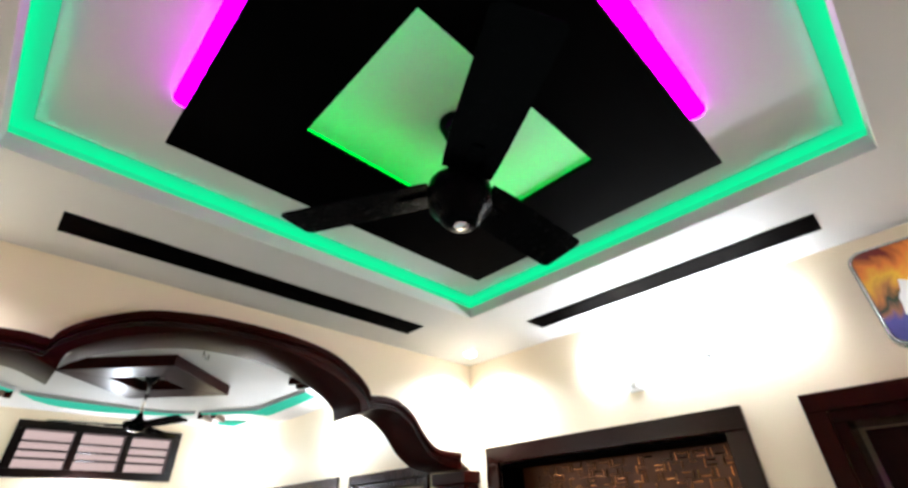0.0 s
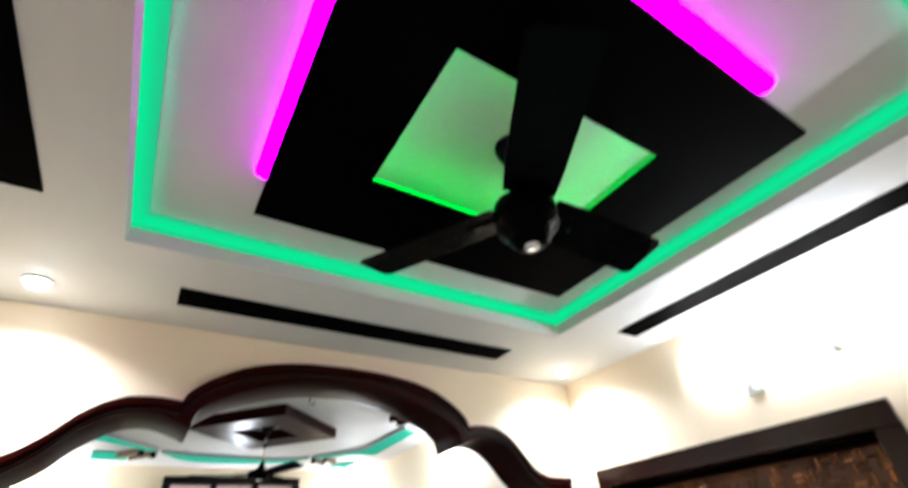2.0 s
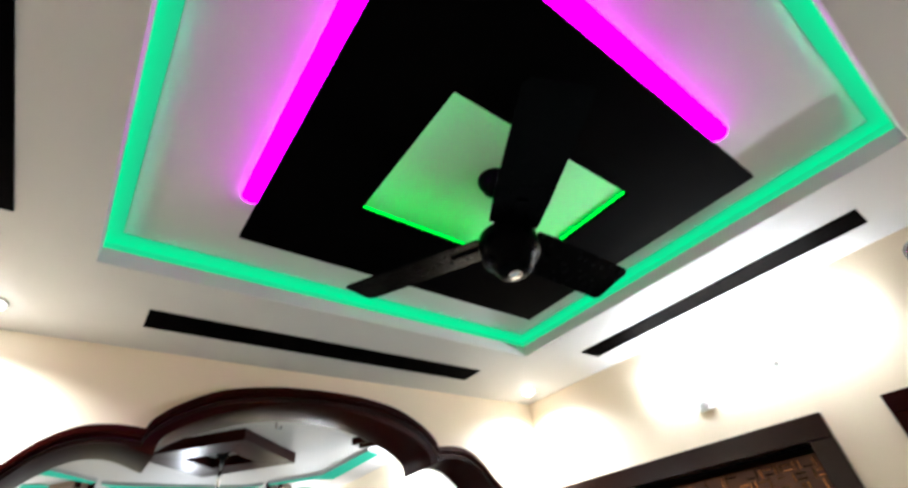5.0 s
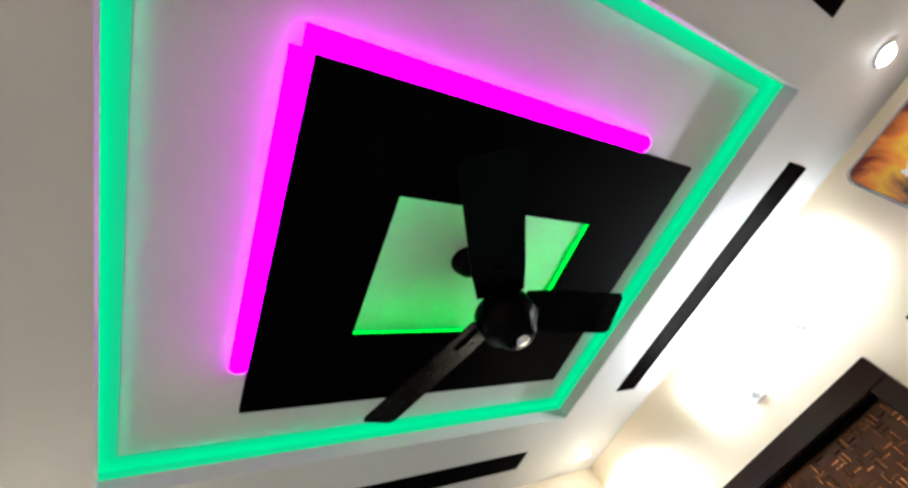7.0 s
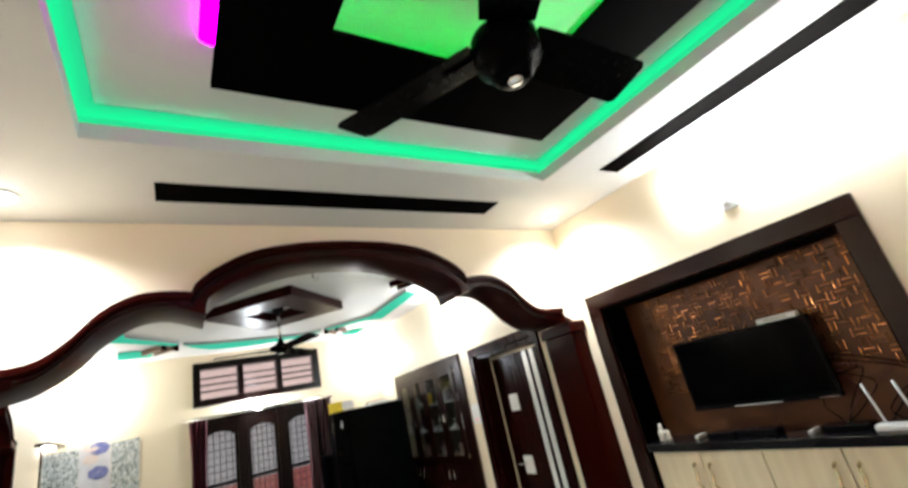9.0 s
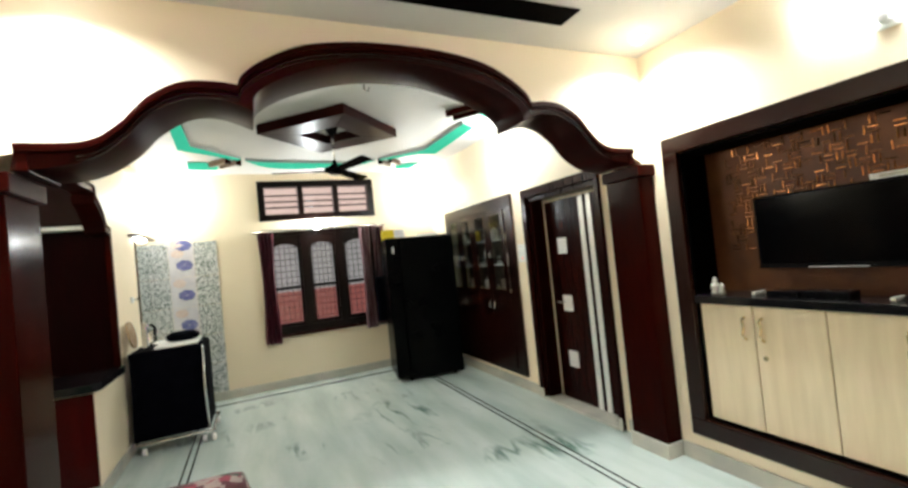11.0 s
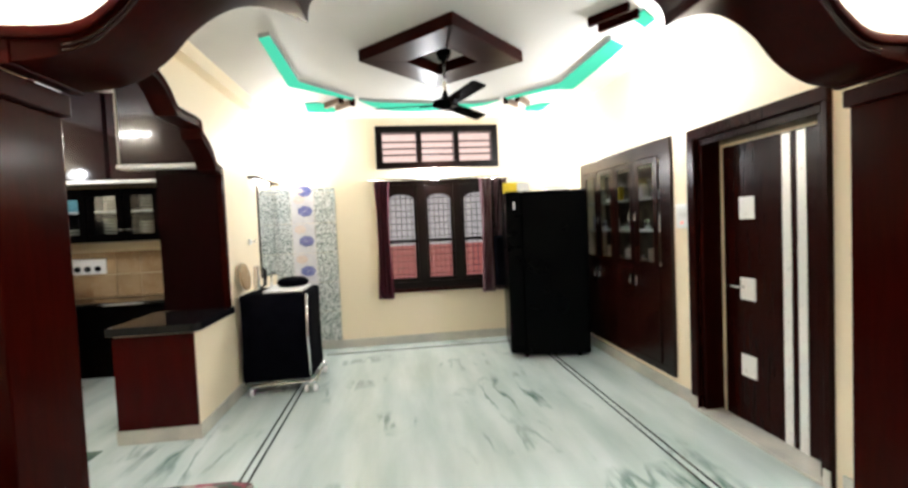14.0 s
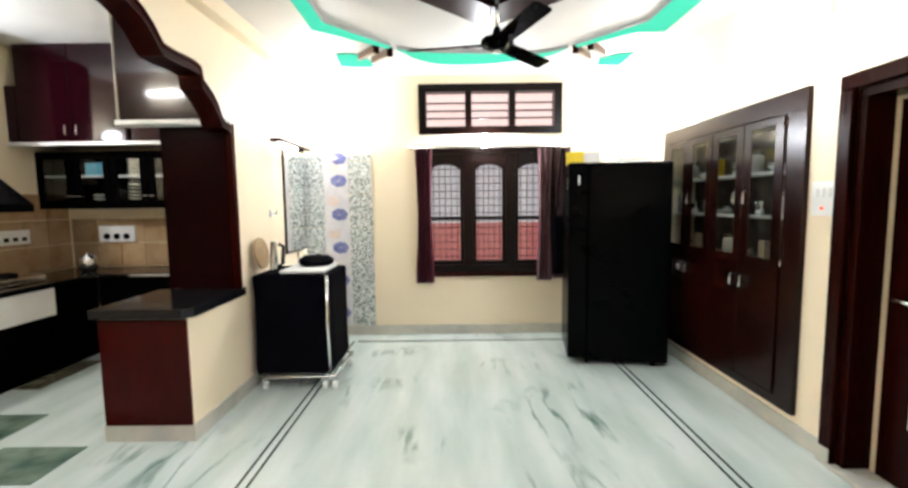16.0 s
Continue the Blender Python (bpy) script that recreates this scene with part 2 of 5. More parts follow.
# ---- mesh helpers ----
def box_bm(x0, x1, y0, y1, z0, z1, bevel=0.0, bm=None):
    bm = bm or bmesh.new()
    r = bmesh.ops.create_cube(bm, size=1)
    bmesh.ops.scale(bm, vec=(abs(x1 - x0), abs(y1 - y0), abs(z1 - z0)), verts=r["verts"])
    bmesh.ops.translate(bm, vec=((x0 + x1) / 2, (y0 + y1) / 2, (z0 + z1) / 2), verts=r["verts"])
    if bevel:
        es = list({e for v in r["verts"] for e in v.link_edges})
        bmesh.ops.bevel(bm, geom=es, offset=bevel, segments=2, affect="EDGES", profile=0.6)
    return bm


def prism_bm(points, axis, a, b, bevel=0.0, bm=None):
    """A polygon of two coordinates pushed along an axis from a to b."""
    bm = bm or bmesh.new()

    def at(p, d):
        return {"x": (d, p[0], p[1]), "y": (p[0], d, p[1]), "z": (p[0], p[1], d)}[axis]
    lo = [bm.verts.new(at(p, a)) for p in points]
    hi = [bm.verts.new(at(p, b)) for p in points]
    faces = [bm.faces.new(lo), bm.faces.new(hi)]
    k = len(points)
    for i in range(k):
        faces.append(bm.faces.new((lo[i], lo[(i + 1) % k], hi[(i + 1) % k], hi[i])))
    bmesh.ops.recalc_face_normals(bm, faces=faces)
    if bevel:
        bmesh.ops.bevel(bm, geom=[e for f in faces[:2] for e in f.edges], offset=bevel, segments=2, affect="EDGES", profile=0.6)
    return bm


def band_bm(top, low, axis, a, b, bevel=0.0):
    """A strip between two outlines of equal count, pushed along an axis, in quads."""
    bm = bmesh.new()

    def at(p, d):
        return {"x": (d, p[0], p[1]), "y": (p[0], d, p[1]), "z": (p[0], p[1], d)}[axis]
    rows = [[bm.verts.new(at(p, d)) for p in line] for line in (top, low) for d in (a, b)]
    ta, tb, la, lb = rows
    fs = []
    for i in range(len(top) - 1):
        fs += [bm.faces.new((ta[i], ta[i + 1], la[i + 1], la[i])), bm.faces.new((tb[i], tb[i + 1], lb[i + 1], lb[i])),
               bm.faces.new((ta[i], ta[i + 1], tb[i + 1], tb[i])), bm.faces.new((la[i], la[i + 1], lb[i + 1], lb[i]))]
    for i in (0, -1):
        fs.append(bm.faces.new((ta[i], tb[i], lb[i], la[i])))
    bmesh.ops.recalc_face_normals(bm, faces=fs)
    if bevel:
        es = [e for e in bm.edges if e.calc_face_angle(0) > 0.9]
        bmesh.ops.bevel(bm, geom=es, offset=bevel, segments=2, affect="EDGES", profile=0.6)
    for f in bm.faces:
        f.smooth = True
    for e in bm.edges:
        e.smooth = e.calc_face_angle(0) < 0.42
    return bm


def cyl_bm(x, y, z0, z1, r0, r1=None, seg=24, bm=None):
    bm = bm or bmesh.new()
    r = bmesh.ops.create_cone(bm, cap_ends=True, segments=seg, radius1=r0, radius2=r0 if r1 is None else r1, depth=z1 - z0)
    bmesh.ops.translate(bm, vec=(x, y, (z0 + z1) / 2), verts=r["verts"])
    return bm


def lathe_bm(profile, seg=28, x=0, y=0, z=0):
    """A turned body: rows of radius and height."""
    bm = bmesh.new()
    rings = []
    for r, h in profile:
        rings.append([bm.verts.new((x + max(r, 1e-4) * math.cos(2 * math.pi * i / seg), y + max(r, 1e-4) * math.sin(2 * math.pi * i / seg), z + h)) for i in range(seg)])
    for p, q in zip(rings, rings[1:]):
        for i in range(seg):
            bm.faces.new((p[i], p[(i + 1) % seg], q[(i + 1) % seg], q[i]))
    bm.faces.new(rings[0]), bm.faces.new(rings[-1])
    bmesh.ops.recalc_face_normals(bm, faces=bm.faces)
    for f in bm.faces:
        f.smooth = True
    return bm


def tube_bm(points, r, seg=10, bm=None):
    """A round rod along points."""
    bm = bm or bmesh.new()
    pts = [Vector(p) for p in points]
    rings = []
    for i, p in enumerate(pts):
        d = (pts[min(i + 1, len(pts) - 1)] - pts[max(i - 1, 0)]).normalized()
        u = d.cross(Vector((0, 0, 1)) if abs(d.z) < 0.9 else Vector((1, 0, 0))).normalized()
        w = d.cross(u)
        rings.append([bm.verts.new(p + r * (math.cos(2 * math.pi * k / seg) * u + math.sin(2 * math.pi * k / seg) * w)) for k in range(seg)])
    fs = []
    for p, q in zip(rings, rings[1:]):
        for k in range(seg):
            fs.append(bm.faces.new((p[k], p[(k + 1) % seg], q[(k + 1) % seg], q[k])))
    fs += [bm.faces.new(rings[0]), bm.faces.new(rings[-1])]
    bmesh.ops.recalc_face_normals(bm, faces=fs)
    for f in fs[:-2]:
        f.smooth = True
    return bm


def curve(points, n=6):
    """A smooth line through points (Catmull-Rom), n steps between each two."""
    out = []
    P = [points[0]] + list(points) + [points[-1]]
    for i in range(1, len(P) - 2):
        for k in range(n):
            t = k / n
            out.append(tuple(0.5 * (2 * P[i][j] + (P[i + 1][j] - P[i - 1][j]) * t
                                    + (2 * P[i - 1][j] - 5 * P[i][j] + 4 * P[i + 1][j] - P[i + 2][j]) * t * t
                                    + (3 * P[i][j] - P[i - 1][j] - 3 * P[i + 1][j] + P[i + 2][j]) * t ** 3) for j in range(len(P[0]))))
    return out + [points[-1]]


def part(name, bm, material, parent=None, label=""):
    me = bpy.data.meshes.new(name)
    bm.to_mesh(me)
    bm.free()
    me.materials.append(material)
    ob = new(name, me)
    if parent:
        ob.parent = parent
        ob.matrix_parent_inverse = parent.matrix_world.inverted() if parent.type == "EMPTY" else Matrix()
    if label:
        tagged(ob, label)
    return ob


def thing(name, label, category, x=0, y=0, z=0, group=""):
    ob = new(name)
    ob.empty_display_size = 0.1
    ob.matrix_world = Matrix.Translation((x, y, z))
    bpy.context.view_layer.update()
    return tagged(ob, label, category, group)


def struct(name, bm, material, label="", category=""):
    return tagged(part(name, bm, material), label, category, kind="structure")


def spot(x, y, z, power, size=150, colour=(1.0, 0.985, 0.96), radius=0.04, blend=0.9):
    l = bpy.data.lights.new("downlight_lamp", "SPOT")
    l.energy, l.color, l.shadow_soft_size, l.spot_size, l.spot_blend = power, colour, radius, radians(size), blend
    o = new("downlight_lamp", l)
    o.location = (x, y, z)
    return o


def point(x, y, z, power, colour=(1.0, 0.99, 0.97), radius=0.05):
    l = bpy.data.lights.new("bulb_light", "POINT")
    l.energy, l.color, l.shadow_soft_size = power, colour, radius
    o = new("bulb_light", l)
    o.location = (x, y, z)
    return o


# ---- plan (metres) ----
RW, LW = 2.65, -1.25          # hall's side walls
AY, AB = 0.71, 0.97           # arch wall, front and back
BACK = -2.73
HC = 2.80                     # hall ceiling
DC = 2.88                     # dining ceiling
FW = 4.90                     # far wall
DL = -1.10                    # dining's wall towards the kitchen
KL, KC = -3.75, 3.05          # kitchen's far side and ceiling
T0 = (-0.33, 1.93, -2.05, 0.0)  # tray opening x0 x1 y0 y1

# ---- floor ----
floor = struct("floor", box_bm(KL - 0.2, RW + 0.9, BACK - 0.2, FW + 0.2, -0.12, 0), MARBLE, "white polished marble floor with grey-green veins", "floor")
for x in (-0.575, 2.05):
    for d in (-0.028, 0.028):
        part("inlay_strip", box_bm(x + d - 0.007, x + d + 0.007, BACK + 0.4, 4.62, 0, 0.003), INK, floor, "thin dark stone inlay line")
for d in (-0.02, 0.02):
    part("inlay_strip", box_bm(-0.5, 1.98, 4.62 + d - 0.005, 4.62 + d + 0.005, 0, 0.003), INK, floor)
for xa, xb, ya, yb, m, lab in ((-3.08, -2.86, 3.43, 4.11, OLIVEST, "olive-brown marble piece"), (-2.86, -2.37, 2.60, 2.98, GREENST, "green marble piece"),
                               (-2.25, -1.73, 2.16, 2.54, GREENST, "green marble piece")):
    part("marble_piece", box_bm(xa, xb, ya, yb, 0, 0.003), m, floor, lab)

# ---- right wall with niche and doors ----
W1 = RW + 0.30
for a in ((RW, W1, 2.25, 2.72, 0, 3.1), (RW, W1, 4.20, FW + 0.2, 0, 3.1), (RW, W1, 2.72, 4.20, 0, 1.05), (RW, W1, 2.72, 4.20, 1.98, 3.1),
          (RW, W1, 1.24, 2.25, 2.04, 3.1), (RW, W1, 0.47, 1.24, 0, 3.1), (RW, W1, -1.04, 0.47, 2.06, 3.1), (RW, W1, -1.04, 0.47, 0, 0.29),
          (RW, W1, -1.47, -1.04, 0, 3.1), (RW, W1, -2.37, -1.47, 2.08, 3.1), (RW, W1, BACK - 0.2, -2.37, 0, 3.1)):
    struct("wall_right", box_bm(*a), CREAM, "cream painted wall beside a niche and doors", "wall")
struct("wall_right_back", box_bm(W1 + 0.002, W1 + 0.1, BACK - 0.2, FW, 0, 3.1), CREAM, "plain wall behind", "wall")
# ---- other walls ----
struct("wall_back", box_bm(LW - 0.2, RW, BACK - 0.2, BACK, 0, 3.1), CREAM, "cream painted wall", "wall")
struct("wall_left_hall", box_bm(LW - 0.2, LW, BACK, AB + 0.25, 0, 3.1), CREAM, "cream painted wall", "wall")
# far wall with window and transom openings
bm = bmesh.new()
WX0, WX1 = 0.22, 1.70
for a in ((KL - 0.2, WX0, FW, FW + 0.2, 0, 3.1), (WX1, RW, FW, FW + 0.2, 0, 3.1), (WX0, WX1, FW, FW + 0.2, 0, 0.74),
          (WX0, WX1, FW, FW + 0.2, 2.08, 2.25), (WX0, WX1, FW, FW + 0.2, 2.74, 3.1)):
    box_bm(*a, bm=bm)
wall_far = struct("wall_far", bm, CREAM, "cream painted wall with a window", "wall")
# backdrop bands glow by themselves; no lamp lights the outside
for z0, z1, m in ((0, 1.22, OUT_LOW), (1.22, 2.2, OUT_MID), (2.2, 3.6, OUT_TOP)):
    struct("backdrop", box_bm(WX0 - 0.8, WX1 + 0.8, 5.9, 5.95, z0, z1), m, "glowing bands in place of the dimly lit view outside the window", "backdrop")
# dining wall towards the kitchen, behind the service opening
struct("wall_dining_left", box_bm(-1.6, DL, 3.27, FW, 0, 3.1), CREAM, "cream painted wall", "wall")
struct("wall_kitchen_low", box_bm(-1.65, DL, 2.61, 3.27, 0, 0.80), CREAM, "cream low wall under a granite counter", "wall")
KT = [(2.14, 2.585), (2.25, 2.565), (2.34, 2.53), (2.42, 2.475), (2.47, 2.42), (2.51, 2.388), (2.63, 2.383), (2.79, 2.388), (2.87, 2.378), (2.888, 2.30),
      (2.99, 2.245), (3.065, 2.18), (3.118, 2.09), (3.20, 2.078), (3.25, 2.06)]
ktop = [(4.28 - y, z) for y, z in reversed(KT[1:])] + KT
struct("wall_kitchen_arch", band_bm([(y, 3.1) for y, z in [(0.98, 0)] + ktop + [(3.27, 0)]], [(0.98, 2.0)] + [(y, z - 0.01) for y, z in ktop] + [(3.27, 2.0)], "x", DL - 0.10, DL), CREAM,
       "cream painted wall over the kitchen's arched opening", "wall")
struct("beam", box_bm(DL, DL + 0.10, 1.0, FW, 2.76, DC + 0.1), CREAM, "cream beam along the ceiling", "beam")
wall_kl = struct("wall_kitchen_left", box_bm(KL - 0.2, KL, 0.8, FW, 0, 3.2), CREAM, "cream kitchen wall", "wall")
struct("wall_kitchen_near", box_bm(KL - 0.2, LW - 0.2, 0.8, 1.0, 0, 3.2), CREAM, "cream kitchen wall", "wall")
struct("ceiling_kitchen", box_bm(KL - 0.2, DL - 0.02, 0.8, FW + 0.2, KC, KC + 0.1), mat("white_kitchen_paint", (0.8, 0.8, 0.78), 0.6, second=(0.76, 0.76, 0.74), scale=2), "white kitchen ceiling", "ceiling")


# ---- the big arch ----
TOP = [(-0.76, 2.13), (-0.54, 2.14), (-0.42, 2.215), (-0.31, 2.335), (-0.19, 2.405), (-0.06, 2.42), (0.045, 2.41)]
TOP2 = [(0.045, 2.41), (0.07, 2.46), (0.17, 2.54), (0.35, 2.625), (0.61, 2.67), (0.855, 2.68)]
LOW = [(-0.78, 2.03), (-0.58, 2.055), (-0.43, 2.14), (-0.31, 2.265), (-0.18, 2.345), (-0.05, 2.355), (0.105, 2.30)]
LOW2 = [(0.105, 2.30), (0.125, 2.385), (0.25, 2.47), (0.45, 2.545), (0.66, 2.59), (0.855, 2.60)]
AX = 0.855
left_top = curve(TOP)[:-1] + curve(TOP2)
left_low = curve(LOW)[:-1] + curve(LOW2)
top = left_top + [(2 * AX - x, z) for x, z in reversed(left_top[:-1])]
low = left_low + [(2 * AX - x, z) for x, z in reversed(left_low[:-1])]
struct("wall_arch", band_bm([(LW, HC + 0.2)] + [(x, HC + 0.2) for x, z in top] + [(RW, HC + 0.2)],
                            [(LW, 2.0)] + [(x, z - 0.02) for x, z in top] + [(RW, 2.0)], "y", AY, AB), CREAM,
       "cream painted wall over a wide arched opening", "wall")
struct("wall_arch_side", box_bm(LW, -0.94, AY, AB, 0, 2.005), CREAM, "cream painted wall", "wall")
arch = thing("arch", "dark polished wooden arch with three lobes on two posts", "arch", AX, 0.8, 0)
part("arch_band", band_bm(top, low, "y", 0.675, 0.995, 0.006), WOODH, arch)
lip = [(x, z - 0.03) for x, z in top]
part("moulding", band_bm([(x, z + 0.006) for x, z in top], lip, "y", 0.655, 0.676, 0.006), WOODH, arch, "reddish moulded edge of the arch")
for d, r in ((0.050, 0.006), (0.066, 0.004)):
    part("bead", tube_bm([(x, 0.674, z - d) for x, z in top if -0.6 < x < 2.31], r, 6), VARNISH, arch, "polished bead along the arch")
bm = tube_bm([(AX - 0.13, 0.99, 2.59), (AX - 0.13, 0.99, 2.56), (AX - 0.10, 0.99, 2.55), (AX - 0.10, 0.99, 2.575)], 0.006)
part("hook", bm, CHROME, arch)
for s in (-1, 1):
    def X(v):
        return v if s < 0 else 2 * AX - v
    o = 0.0 if s < 0 else 0.002
    part("post", box_bm(X(-0.94), X(-0.80) - o, 0.68, 0.99, 0.10, 1.945, 0.006), WOOD, arch)
    part("capital", box_bm(X(-0.955 if s < 0 else -0.938), X(-0.775), 0.655, 1.005, 1.945, 2.025, 0.006), WOODH, arch)
    part("shoulder", box_bm(X(-0.762), X(-0.72), 0.668, 1.0, 2.026, 2.128, 0.005), WOODH, arch)
    part("plinth", box_bm(X(-0.945), X(-0.785), 0.67, 1.0, 0, 0.10, 0.004), SKIRT, arch, "pale marble plinth")

# ---- hall ceiling with its tray ----
x0, x1, y0, y1 = T0
HT = HC + 0.12                # upper ceiling of the tray
G = 0.030                     # cove gap behind the lip
bm = bmesh.new()
for a in ((LW, x0 - G, BACK, AY), (x1 + G, RW, BACK, AY), (x0 - G, x1 + G, BACK, y0 - G), (x0 - G, x1 + G, y1 + G, AY)):
    box_bm(*a, HC, HT, bm=bm)
for a in ((x0 - G, x0, y0 - G, y1 + G), (x1, x1 + G, y0 - G, y1 + G), (x0, x1, y0 - G, y0), (x0, x1, y1, y1 + G)):
    box_bm(*a, HC, HC + 0.016, bm=bm)
for a in ((x0, x0 + 0.012, y0, y1), (x1 - 0.012, x1, y0, y1), (x0 + 0.012, x1 - 0.012, y0, y0 + 0.012), (x0 + 0.012, x1 - 0.012, y1 - 0.012, y1)):
    box_bm(*a, HC - 0.002, HC + 0.064, bm=bm)
struct("ceiling", bm, PLASTER, "white false ceiling with a stepped rectangular tray", "ceiling")
struct("ceiling_tray", box_bm(x0 - 0.3, x1 + 0.3, y0 - 0.3, y1 + 0.3, HT + 0.002, HT + 0.08), PLASTER, "white upper ceiling of the tray", "ceiling")
led = thing("led_strip", "emerald green glowing strip lying in the ceiling cove", "led strip", 0.81, -1.01, HC)
for a in ((x0 - 0.020, x0 - 0.004, y0, y1), (x1 + 0.004, x1 + 0.020, y0, y1), (x0, x1, y0 - 0.020, y0 - 0.004), (x0, x1, y1 + 0.004, y1 + 0.020)):
    part("strip", box_bm(*a, HC + 0.040, HC + 0.055), GREEN_COVE, led)
# added glowing sheets over cove ceiling and back, where the green light falls
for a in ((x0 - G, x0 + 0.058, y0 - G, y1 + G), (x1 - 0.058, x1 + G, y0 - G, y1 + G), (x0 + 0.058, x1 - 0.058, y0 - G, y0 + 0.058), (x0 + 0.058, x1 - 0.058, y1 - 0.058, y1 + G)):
    part("diffuser", box_bm(*a, HT - 0.002, HT + 0.001), COVE_BAND, led, "emerald glowing band in place of strip light on the cove")
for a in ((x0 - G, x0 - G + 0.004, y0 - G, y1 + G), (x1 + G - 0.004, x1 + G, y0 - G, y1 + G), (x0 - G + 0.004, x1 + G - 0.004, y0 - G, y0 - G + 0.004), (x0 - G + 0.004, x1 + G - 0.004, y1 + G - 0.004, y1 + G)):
    part("diffuser", box_bm(*a, HC + 0.017, HT - 0.003), COVE_BAND, led, "emerald glowing band in place of strip light on the cove")


def ridge_bm(xa, xb, ya, yb, z, h):
    """A half-round diffuser profile lying along its longer side, its back on the ceiling at z."""
    k = 8
    if xb - xa > yb - ya:
        m, w, axis, p, q = (ya + yb) / 2, (yb - ya) / 2, "x", xa, xb
    else:
        m, w, axis, p, q = (xa + xb) / 2, (xb - xa) / 2, "y", ya, yb
    return prism_bm([(m - w * math.cos(math.pi * i / k), z - h * math.sin(math.pi * i / k)) for i in range(k + 1)], axis, p, q)


# hanging black panel with its hole
PX0, PX1, PY0, PY1, PZ = 0.072, 1.538, -1.63, -0.426, 2.768
QX0, QX1, QY0, QY1 = 0.378, 1.186, -1.32, -0.766
panel = thing("ceiling_panel", "black laminate ceiling panel with a square hole, lit from behind", "ceiling panel", 0.8, -1.03, PZ)
bm = bmesh.new()
for a in ((PX0, QX0, PY0, PY1), (QX1, PX1, PY0, PY1), (QX0, QX1, PY0, QY0), (QX0, QX1, QY1, PY1)):
    box_bm(*a, PZ, PZ + 0.018, bm=bm)
bmesh.ops.remove_doubles(bm, verts=bm.verts, dist=1e-4)
part("board", bm, BLACKWOOD, panel)
for x in (PX0 + 0.2, PX1 - 0.2):
    for y in (PY0 + 0.15, PY1 - 0.15):
        part("hanger", box_bm(x - 0.03, x + 0.03, y - 0.03, y + 0.03, PZ + 0.018, HT + 0.002), BLACKWOOD, panel)
for a in ((PX0 - 0.035, PX0 + 0.030, PY0 + 0.02, PY1 - 0.06), (PX0 - 0.005, PX1 - 0.14, PY0 - 0.040, PY0 + 0.025)):
    part("magenta_strip", ridge_bm(*a, HT, 0.030), MAGENTA, panel, "magenta glowing strip")
for a in ((PX0 + 0.006, PX0 + 0.018, PY0 + 0.02, PY1 - 0.10), (PX0 + 0.02, PX1 - 0.16, PY0 + 0.006, PY0 + 0.018)):
    part("magenta_strip", box_bm(*a, PZ + 0.019, PZ + 0.028), MAGENTA_BACK, panel, "magenta glowing strip")
for a in ((QX1 + 0.02, QX1 + 0.034, QY0, QY1), (QX0, QX1, QY1 + 0.02, QY1 + 0.034), (QX0 - 0.028, QX0 - 0.018, QY0, QY1), (QX0, QX1, QY0 - 0.028, QY0 - 0.018)):
    part("green_strip", box_bm(*a, PZ + 0.019, PZ + 0.026), GREEN_HOLE, panel, "green glowing strip")
for a in ((QX1 + 0.150, QX1 + 0.178, QY0, QY1 + 0.13), (QX0 + 0.02, QX1 + 0.148, QY1 + 0.122, QY1 + 0.148)):
    part("green_strip", ridge_bm(*a, HT, 0.012), GREEN_EDGE, panel, "green glowing strip")

# dark inlay bars in the flat ceiling
for a in ((-0.10, 1.78, 0.28, 0.45), (2.23, 2.40, -1.78, -0.21), (-0.72, -0.55, -1.80, -0.20), (-0.10, 1.81, -2.45, -2.28)):
    b = tagged(part("ceiling_inlay", box_bm(*a, HC - 0.006, HC, 0.002), BLACKWOOD), "long black laminate bar let into the ceiling", "inlay", "ceiling inlay bars")

# ---- dining ceiling with slots ----
SLOTS = [
    [(-0.51, 2.53), (-0.42, 2.49), (-0.43, 3.48), (0.02, 4.03), (-0.02, 4.07), (-0.56, 3.62)],
    [(2.13, 2.50), (2.31, 2.62), (2.33, 3.76), (2.10, 3.76), (1.70, 4.10), (1.66, 4.05), (2.10, 3.55)],
    curve([(0.06, 4.10), (0.30, 4.19), (0.87, 4.25), (1.36, 4.27), (1.62, 4.12)], 4) + curve([(1.52, 4.30), (1.36, 4.41), (0.88, 4.56), (0.43, 4.54), (0.20, 4.36)], 4),
    curve([(-0.53, 4.20), (-0.36, 4.20), (-0.23, 4.42)], 3) + [(-0.25, 4.60), (-0.57, 4.58)],
    curve([(2.28, 4.27), (2.13, 4.30), (2.00, 4.42)], 3) + [(2.05, 4.63), (2.28, 4.66)],
    [(2.13, 2.03), (2.29, 2.16), (2.29, 2.30), (2.10, 2.15)],
]
struct("ceiling_dining", box_bm(DL - 0.02, RW, AB, FW, DC, DC + 0.12), PLASTER, "white ceiling with curved dropped light slots", "ceiling")
